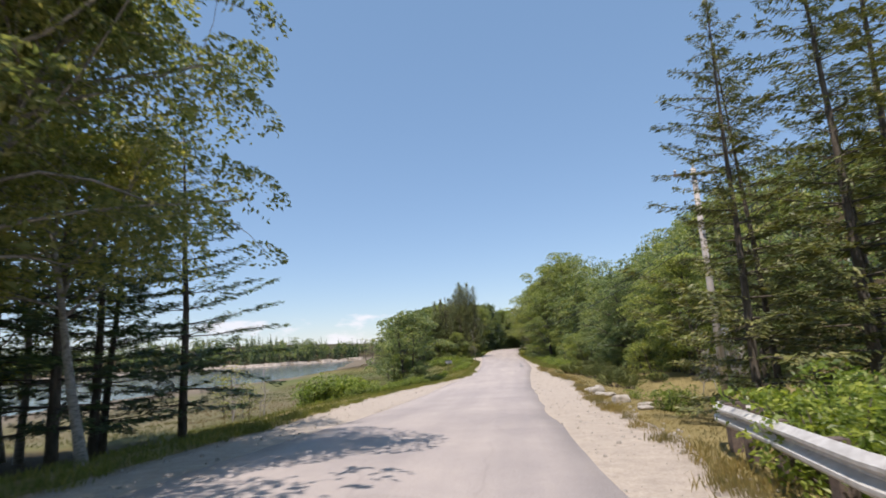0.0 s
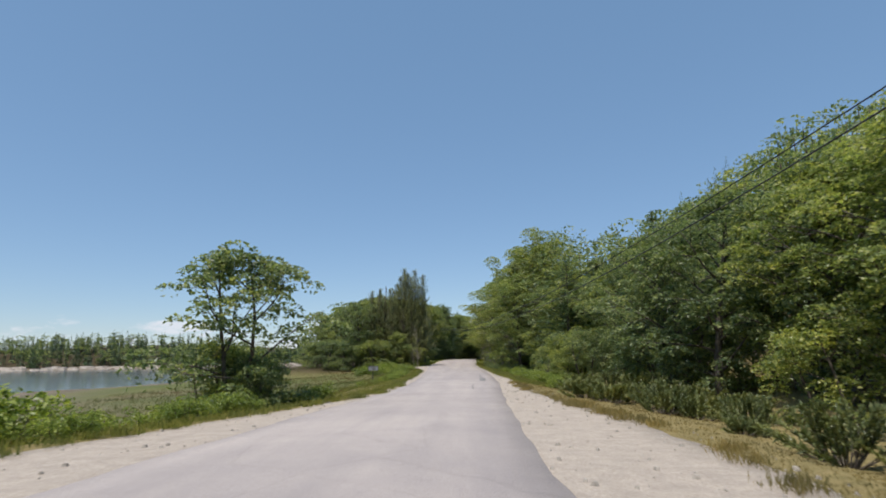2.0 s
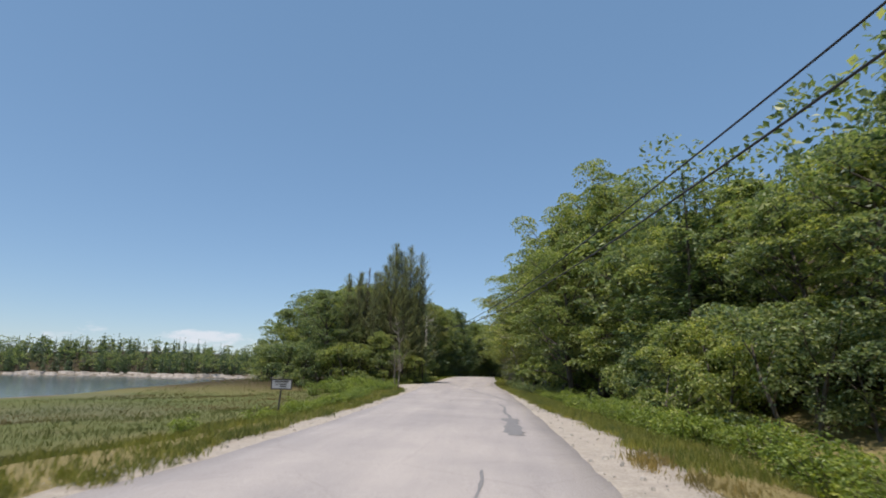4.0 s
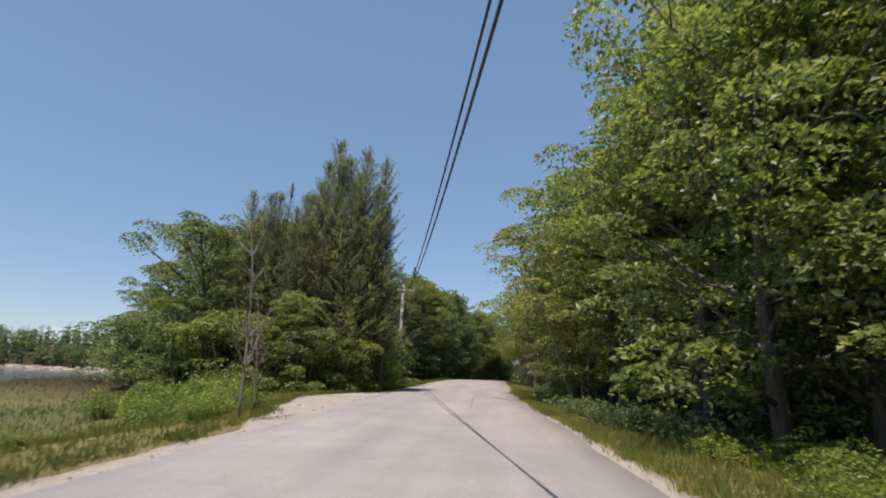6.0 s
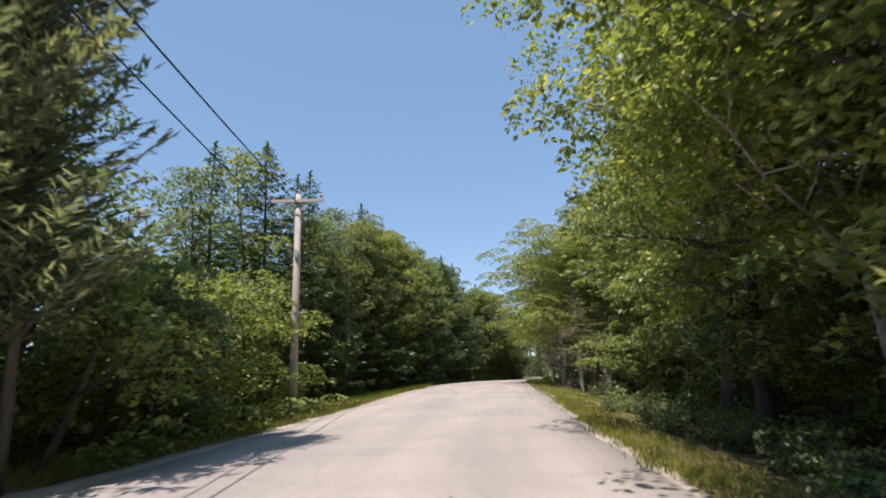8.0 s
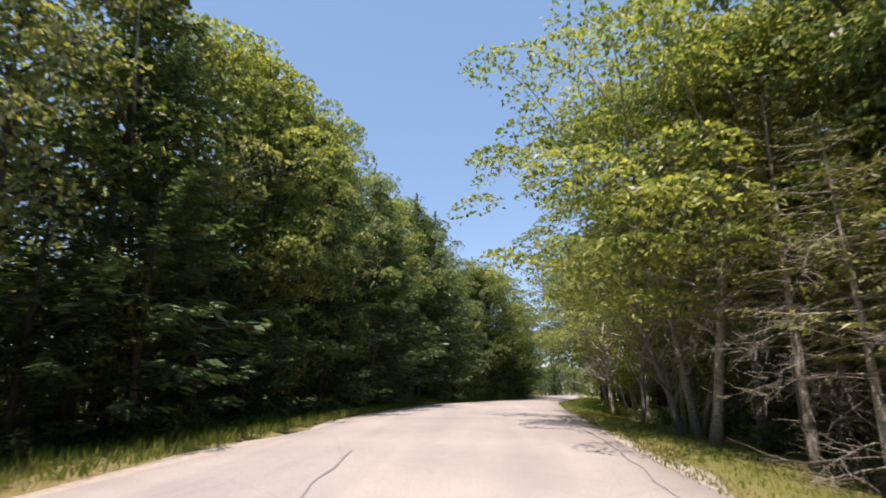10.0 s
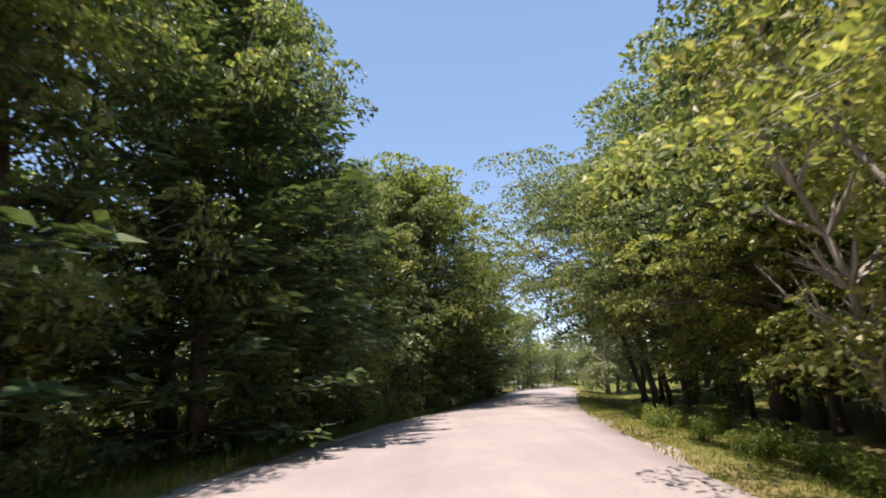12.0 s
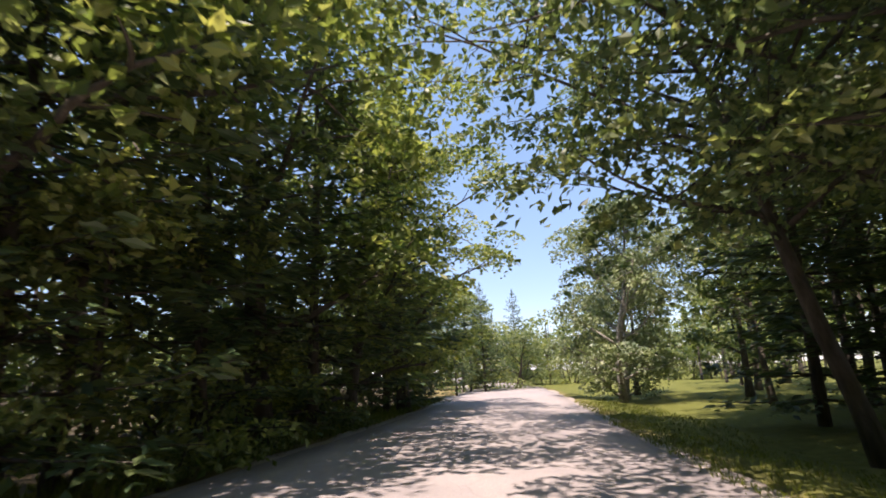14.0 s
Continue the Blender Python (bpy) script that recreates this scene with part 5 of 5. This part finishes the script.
# ---- far woods ----
frng = np.random.default_rng(5)
places = []
while len(places) < 1350:
    x, y = frng.uniform(-420, -70), frng.uniform(160, 440)
    f = float(far_land(x, y))
    if 6 < f < 70 and x < float(shore_x(y)) - 5:
        places.append((x, y))
tagged(far_wood("far_wood", places[:950], 6, NEEDLES, 1.0, True, (5.5, 10), 12, 16), "dark spruce wood along the bay's far shore", "wood", kind="stuff")
tagged(far_wood("far_wood", places[950:], 7, LEAF_OAK, 0.72, False, (6, 9.5), 9, 18), "green broadleaf wood along the bay's far shore", "wood", kind="stuff")
places = []
while len(places) < 620:
    x, y = frng.uniform(0, 66), frng.uniform(32, 186)
    if x > float(RIGHT_EDGE(min(y, 182))) + 8:
        places.append((x, y))
tagged(far_wood("hill_wood", places[:380], 8, LEAF_OAK, 0.46, False, (6.5, 9.5), 14, 19), "green broadleaf wood covering the hill", "wood", kind="stuff")
tagged(far_wood("hill_wood", places[380:560], 18, LEAF_MAPLE, 0.46, False, (6.5, 9.5), 14, 19), "bright green broadleaf wood covering the hill", "wood", kind="stuff")
tagged(far_wood("hill_wood", places[560:], 28, NEEDLES, 0.6, True, (8, 11), 14, 20), "dark spruces scattered over the wooded hill", "wood", kind="stuff")
places = []
while len(places) < 330:
    x, y = frng.uniform(-70, 100), frng.uniform(120, 330)
    if (y > 212 and x > 25) or (x < float(LEFT_EDGE(y)) - 12 and y < 205 and y > 135 and x > max(float(shore_x(y)) + 8, -34)) or (y > 245 and x < 0):
        places.append((x, y))
tagged(far_wood("inner_wood", places, 38, LEAF_OAK, 0.7, False, (9, 13), 12, 18), "shaded green wood behind the roadside trees", "wood", kind="stuff")


# ---- poles and cables ----
def utility_pole(tall, arm, box=False):
    root = new("utility_pole")
    s = Shape()
    s.tube([(0, 0, -0.5), (0, 0, tall * 0.5), (0, 0, tall)], [0.17, 0.145, 0.115], 12)
    part("shaft", s, POLE_WOOD, root, smooth=True)
    s = Shape()
    s.box((0, -0.16, tall - 0.32), (arm, 0.10, 0.12))
    part("crossarm", s, ARM_WOOD if box else POLE_WOOD, root)
    for side in (-1, 1):
        s = Shape()
        s.tube([(side * 0.48, -0.17, tall - 0.40), (0, -0.15, tall - 0.85)], [0.018, 0.018], 5)
        part("brace", s, GREY_METAL, root)
    for x, z in ((-arm / 2 + 0.1, tall - 0.26), (arm / 2 - 0.1, tall - 0.26), (0, tall + 0.0)):
        s = Shape()
        y = -0.16 if x else 0.0
        s.tube([(x, y, z), (x, y, z + 0.08), (x, y, z + 0.09), (x, y, z + 0.15), (x, y, z + 0.16), (x, y, z + 0.21)], [0.02, 0.02, 0.06, 0.05, 0.065, 0.03], 10)
        part("insulator", s, CERAMIC, root, "white ceramic insulator", True)
    s = Shape()
    s.box((0.0, -0.19, tall * 0.71), (0.12, 0.08, 0.3))
    part("cable_clamp", s, GREY_METAL, root)
    if box:
        s = Shape()
        s.box((0.30, -0.05, 2.7), (0.26, 0.2, 0.5))
        part("meter_box", s, SIGN_FACE, root, "grey metal box on the shaft")
    return root


POLE_A = utility_pole(10.36, 1.95, True)
POLE_A.matrix_basis = pose(9.05, 24.95, height(9.05, 24.95), 0, 0, 0)
tagged(POLE_A, "weathered grey wooden utility pole with a crossarm in the meadow", "utility pole", "utility poles")
POLE_B = utility_pole(8.7, 2.1)
POLE_B.matrix_basis = pose(-8.1, 125.8, height(-8.1, 125.8), 0, 0, 8)
tagged(POLE_B, "weathered wooden utility pole with a crossarm beside the wood", "utility pole", "utility poles")

CABLE_LABEL = "black overhead cable slung between utility poles"


def cable(back, start, end, bow, low, thick):
    """One cable: a straight run behind the first pole, then the long sagging span across the road."""
    spans = [[Vector(back).lerp(Vector(start), k / 12) - Vector((0, 0, 1.6 * (k / 12) * (1 - k / 12))) for k in range(13)]]
    a, b = Vector(start), Vector(end)
    pts = []
    for k in range(41):
        u = k / 40
        p = a.lerp(b, u)
        pts.append(p + Vector((4 * bow * u * (1 - u), 0, -4 * low * u * (1 - u))))
    spans.append(pts)
    for pts in spans:
        s = Shape()
        s.tube(pts, [thick] * len(pts), 6)
        tagged(part("cable", s, CABLE, smooth=True), CABLE_LABEL, "cable", "overhead cables")


cable((9.6, -20, 6.48), (9.16, 24.75, 5.88), (-8.37, 125.65, 5.65), 0.87, 2.76, 0.016)
cable((9.6, -20, 6.23), (9.16, 24.75, 5.63), (-7.98, 125.65, 6.71), 0.68, 3.56, 0.019)


# ---- guard rail ----
def guard_rail():
    root = new("guard_rail")
    line = [(2.5, -14), (2.3, -8), (2.2, -2), (2.22, 2.4), (2.36, 4.2), (2.7, 6.2), (2.98, 8.0), (3.1, 9.0), (3.3, 9.6), (3.65, 9.9), (4.0, 9.8)]
    pts = []
    for (x0, y0), (x1, y1) in zip(line, line[1:]):
        for k in range(6):
            u = k / 6
            pts.append((x0 + (x1 - x0) * u, y0 + (y1 - y0) * u))
    pts.append(line[-1])
    profile = [(-0.03, 0.0), (0.055, 0.065), (0.055, 0.095), (-0.03, 0.145), (-0.03, 0.165), (0.055, 0.225), (0.055, 0.255), (-0.03, 0.31)]
    s = Shape()
    verts = []
    for i, (x, y) in enumerate(pts):
        x0, y0 = pts[max(i - 1, 0)]
        x1, y1 = pts[min(i + 1, len(pts) - 1)]
        d = Vector((x1 - x0, y1 - y0)).normalized()
        nx, ny = -d.y, d.x
        z = float(road_z(y)) + 0.36
        for thick in (0.0, -0.012):
            for off, h in profile:
                verts.append((x + nx * (off + thick), y + ny * (off + thick), z + h))
    m = 2 * len(profile)
    loop = list(range(8)) + list(range(15, 7, -1))
    faces = []
    for i in range(len(pts) - 1):
        for a in range(m):
            p, q = loop[a], loop[(a + 1) % m]
            faces.append((i * m + p, i * m + q, (i + 1) * m + q, (i + 1) * m + p))
    faces.append(tuple(loop))
    faces.append(tuple((len(pts) - 1) * m + k for k in loop[::-1]))
    s.add(verts, faces)
    part("rail", s, RAIL_STEEL, root, "pale galvanised corrugated steel beam")
    for k in range(2, len(pts), 5):
        x, y = pts[k]
        s = Shape()
        z = height(x + 0.2, y)
        top = float(road_z(y)) + 0.63
        s.box((x + 0.2, y, (z - 0.3 + top) / 2), (0.15, 0.15, top - z + 0.3))
        part("post", s, ARM_WOOD, root)
    return root


tagged(guard_rail(), "curved galvanised steel guard rail on wooden posts", "guard rail")


# ---- sign in the marsh ----
def marsh_sign(x, y, turn):
    root = new("information_sign")
    root.matrix_basis = pose(x, y, height(x, y), 0, 0, turn)
    s = Shape()
    s.tube([(0, 0, -0.3), (0.02, 0, 0.6), (0.05, 0, 1.15)], [0.045, 0.04, 0.035], 8)
    part("post", s, SIGN_DARK, root)
    s = Shape()
    w, h = 0.88, 0.42
    for cx, cz, sx, sz in ((0, 1.15, w, 0.05), (0, 1.15 + h, w, 0.05), (-w / 2, 1.15 + h / 2, 0.05, h + 0.05), (w / 2, 1.15 + h / 2, 0.05, h + 0.05)):
        s.box((cx + 0.05, 0, cz), (sx, 0.05, sz))
    part("frame", s, SIGN_DARK, root)
    s = Shape()
    s.box((0.05, 0.0, 1.15 + h / 2), (w - 0.05, 0.02, h - 0.05))
    panel = part("panel", s, SIGN_FACE, root)
    for cx, cz, sx in ((0.05, 1.47, 0.62), (0.10, 1.36, 0.34), (-0.16, 1.34, 0.07), (0.12, 1.27, 0.3)):
        s = Shape()
        s.box((cx, -0.016, cz), (sx, 0.008, 0.045))
        part("bar", s, SIGN_DARK, panel)
    return root


tagged(marsh_sign(-9.0, 75.6, 12), "small dark-framed grey sign on a post in marsh grass", "sign")


# ---- stones ----
def stone(seed, sx, sy, sz):
    bm = bmesh.new()
    bmesh.ops.create_icosphere(bm, subdivisions=3, radius=1.0)
    for v in bm.verts:
        p = v.co.normalized()
        k = 1 + 0.22 * noise.noise(p * 1.4 + Vector((seed * 7.1, 0, 0))) + 0.07 * noise.noise(p * 4 + Vector((0, seed, 0)))
        q = Vector((max(-0.8, min(0.8, p.x)), max(-0.8, min(0.8, p.y)), max(-0.6, min(0.7, p.z)))) * k
        v.co = Vector((q.x * sx, q.y * sy, q.z * sz))
    me = bpy.data.meshes.new("stone")
    bm.to_mesh(me)
    bm.free()
    me.materials.append(ROCK)
    me.polygons.foreach_set("use_smooth", [True] * len(me.polygons))
    return new("stone", me)


for i, (x, y, sx, sy, sz) in enumerate(((3.9, 21.0, 0.38, 0.3, 0.36), (4.5, 20.1, 0.42, 0.26, 0.16), (4.0, 17.8, 0.34, 0.3, 0.14), (3.9, 24.6, 0.55, 0.3, 0.2), (3.8, 26.6, 0.5, 0.42, 0.4), (3.6, 27.4, 0.36, 0.28, 0.22), (4.6, 31.1, 0.34, 0.26, 0.2), (6.6, 12.6, 0.5, 0.4, 0.4), (7.3, 13.2, 0.45, 0.35, 0.34), (6.2, 13.6, 0.4, 0.3, 0.3), (7.9, 12.2, 0.55, 0.4, 0.4))):
    sx, sy, sz = sx * 0.95, sy * 0.85, sz * 0.66
    ob = stone(i + 1, sx, sy, sz)
    ob.matrix_basis = pose(x, y, height(x, y) + sz * 0.28, 0, 0, i * 47)
    tagged(ob, "pale lichen-grey granite stone in dry roadside grass", "stone", "stones along the gravel")

# ---- shore ledges across the bay ----
s = Shape()
lr = np.random.default_rng(9)
k = 0
while k < 420:
    x, y = lr.uniform(-380, -70), lr.uniform(150, 330)
    f = float(far_land(x, y))
    if not (-1.5 < f < 7 and x < float(shore_x(y))):
        continue
    k += 1
    z = height(x, y)
    r = lr.uniform(1.2, 4.0)
    a0 = lr.uniform(0, 6.28)
    ring = [(x + r * math.cos(a0 + a) * lr.uniform(0.7, 1.2), y + r * 0.7 * math.sin(a0 + a) * lr.uniform(0.7, 1.2)) for a in np.arange(7) * 0.8976]
    top = lr.uniform(0.1, 0.5)
    s.add([(px, py, z - 1.0) for px, py in ring] + [(x + (px - x) * 0.75, y + (py - y) * 0.75, z + top * lr.uniform(0.7, 1.2)) for px, py in ring],
          [(a, (a + 1) % 7, 7 + (a + 1) % 7, 7 + a) for a in range(7)] + [tuple(range(7, 14))])
tagged(part("shore_ledges", s, SHORE_ROCK), "pale pinkish granite ledges along the far waterline", "ledges", kind="stuff")


# ---- road marks ----
def seam(points, wide, mat, label):
    rng = np.random.default_rng(int(points[0][1] * 10))
    ys = np.arange(points[0][1], points[-1][1], 0.35)
    xs = np.interp(ys, [p[1] for p in points], [p[0] for p in points]) + np.convolve(rng.normal(0, 0.05, len(ys)), np.ones(3) / 3, "same")
    u = (xs - road_left(ys)) / (road_right(ys) - road_left(ys))
    z = road_z(ys) + 0.05 * (1 - (2 * u - 1) ** 2) + 0.006
    w = wide * rng.uniform(0.5, 1.2, len(ys)) / 2
    sh = Shape()
    n = len(ys)
    sh.add(np.concatenate([np.stack([xs - w, ys, z], 1), np.stack([xs + w, ys, z], 1)]), [(i, n + i, n + i + 1, i + 1) for i in range(n - 1)])
    return tagged(part("road_seam", sh, mat), label, "road seam", kind="structure")


seam([(1.05, 64.4), (1.08, 69.4)], 0.5, TAR, "dark rough asphalt patch")
seam([(1.12, 69.2), (1.02, 72.4), (1.1, 74.9), (0.92, 76.6)], 0.13, TAR, "dark irregular crack in the asphalt")
seam([(-1.42, 77.6), (-1.34, 79.4)], 0.07, TAR, "short dark crack in the asphalt")
seam([(0.2, 53.6), (0.22, 59.6)], 0.06, TAR, "dark crack along the asphalt")
seam([(-2.5, 133.6), (-2.9, 137.2), (-3.3, 140.9)], 0.05, TAR, "dark sealed crack along the asphalt")
seam([(0.95, 128), (1.03, 132.5), (1.42, 143.5), (1.35, 150)], 0.035, TAR, "dark sealed crack along the asphalt")
seam([(-0.9, 100), (-1.05, 112)], 0.05, TAR, "dark sealed crack along the asphalt")


# ---- loose pebbles on the gravel ----
def pebbles(y0, y1, count, seed):
    rng = np.random.default_rng(seed)
    sh = Shape()
    for _ in range(count):
        y = rng.uniform(y0, y1)
        if rng.random() < 0.65:
            x = rng.uniform(float(road_right(y)), float(verge_right(y)) + 0.4)
        else:
            x = rng.uniform(float(verge_left(y)) - 0.4, float(road_left(y)))
        r = 0.012 + 0.05 * rng.random() ** 4
        z = float(road_z(y)) - 0.015
        a0 = rng.uniform(0, 6.28)
        ring = [(x + r * rng.uniform(0.7, 1.2) * math.cos(a0 + k * 1.2566), y + r * rng.uniform(0.7, 1.2) * math.sin(a0 + k * 1.2566)) for k in range(5)]
        sh.add([(px, py, z - 0.01) for px, py in ring] + [(x + (px - x) * 0.6, y + (py - y) * 0.6, z + r * 0.8) for px, py in ring],
               [(k, (k + 1) % 5, 5 + (k + 1) % 5, 5 + k) for k in range(5)] + [(5, 6, 7, 8, 9)])
    return tagged(part("pebbles", sh, ROCK), "loose grey pebbles scattered over the gravel shoulder", "pebbles", kind="stuff")


pebbles(3, 110, 2600, 21)


# ---- grass ----
def grass(name, count, place, tall, mat, seed, blades=3, label=""):
    rng = np.random.default_rng(seed)
    P = place(rng, count)
    z = land(P[:, 0], P[:, 1])
    sh = Shape()
    n = len(P)
    for k in range(blades):
        a = rng.uniform(0, 6.28, n)
        tl = rng.uniform(*tall, n)
        lean = np.stack([np.cos(a), np.sin(a), np.zeros(n)], 1) * rng.uniform(0.1, 0.55, (n, 1))
        way = lean + [0, 0, 1.0]
        base = np.stack([P[:, 0] + rng.normal(0, 0.06, n), P[:, 1] + rng.normal(0, 0.06, n), z], 1)
        sh.leaves(base + way * (tl * 0.45)[:, None], way, np.stack([-np.sin(a), np.cos(a), np.zeros(n)], 1) + rng.normal(0, 0.2, (n, 3)), tl, rng.uniform(0.4, 1.0, n) * (0.018 + 0.06 * tl))
    return tagged(part(name, sh, mat), label, "grass", kind="stuff")


def verge(side, y0, y1, w0, w1):
    def place(rng, n):
        y = rng.uniform(y0, y1, n)
        d = w0 + (w1 - w0) * rng.uniform(0, 1, n) ** 1.5
        x = verge_right(y) + d if side > 0 else verge_left(y) - d
        return np.stack([x, y], 1)
    return place


grass("grass", 18000, verge(1, 2, 60, -0.25, 9), (0.02, 0.065), GRASS_DRY, 1, label="dry tan roadside grass")
grass("grass", 6500, verge(-1, 2, 60, -0.2, 7), (0.08, 0.28), GRASS, 2, label="dry and green roadside grass")
grass("grass", 4000, verge(1, 93, 128, -0.1, 1.0), (0.04, 0.15), GRASS, 13, label="green and tan roadside grass")
grass("grass", 9000, verge(1, 60, 95, 0.0, 4.0), (0.06, 0.26), GRASS, 3, label="green and tan roadside grass")
grass("grass", 12000, verge(-1, 60, 132, -0.1, 5.5), (0.06, 0.24), GRASS, 4, label="green and tan roadside grass")
grass("grass", 9000, verge(1, 128, 200, -0.25, 3.2), (0.03, 0.11), GRASS_GREEN, 5, label="sunlit short green roadside grass")
grass("grass", 7000, verge(-1, 132, 205, -0.1, 3.0), (0.10, 0.32), GRASS_GREEN, 6, label="green roadside grass in shade")
grass("marsh_grass", 16000, verge(-1, 55, 118, 3.0, 26), (0.08, 0.26), GRASS_MARSH, 7, label="tall olive and rust marsh grass")
grass("marsh_grass", 4500, verge(-1, 22, 56, 5, 22), (0.08, 0.24), GRASS_MARSH, 8, label="tall olive and rust marsh grass")


def tufts(side, y0, y1, number, seed, inner=-0.75):
    """Ragged tufts that break up the edge of the gravel."""
    def place(rng, n):
        cy = rng.uniform(y0, y1, number)
        pick = rng.integers(number, size=n)
        y = cy[pick] + rng.normal(0, 0.16, n)
        off = rng.uniform(inner, 0.15, number)[pick] + rng.normal(0, 0.12, n)
        x = verge_right(y) + off if side > 0 else verge_left(y) - off
        return np.stack([x, y], 1)
    return place


grass("grass", 3000, tufts(1, 4, 62, 90, 31, -0.5), (0.05, 0.22), GRASS_DRY, 31, label="ragged dry tufts at the gravel's edge")
grass("grass", 3200, tufts(-1, 6, 62, 100, 32, -0.5), (0.05, 0.22), GRASS, 32, label="ragged green tufts at the gravel's edge")
grass("grass", 3600, tufts(1, 62, 130, 130, 33, -0.15), (0.05, 0.2), GRASS, 33, label="ragged green tufts at the road's edge")
grass("grass", 3600, tufts(-1, 62, 130, 130, 34, -0.15), (0.05, 0.2), GRASS, 34, label="ragged green tufts at the road's edge")
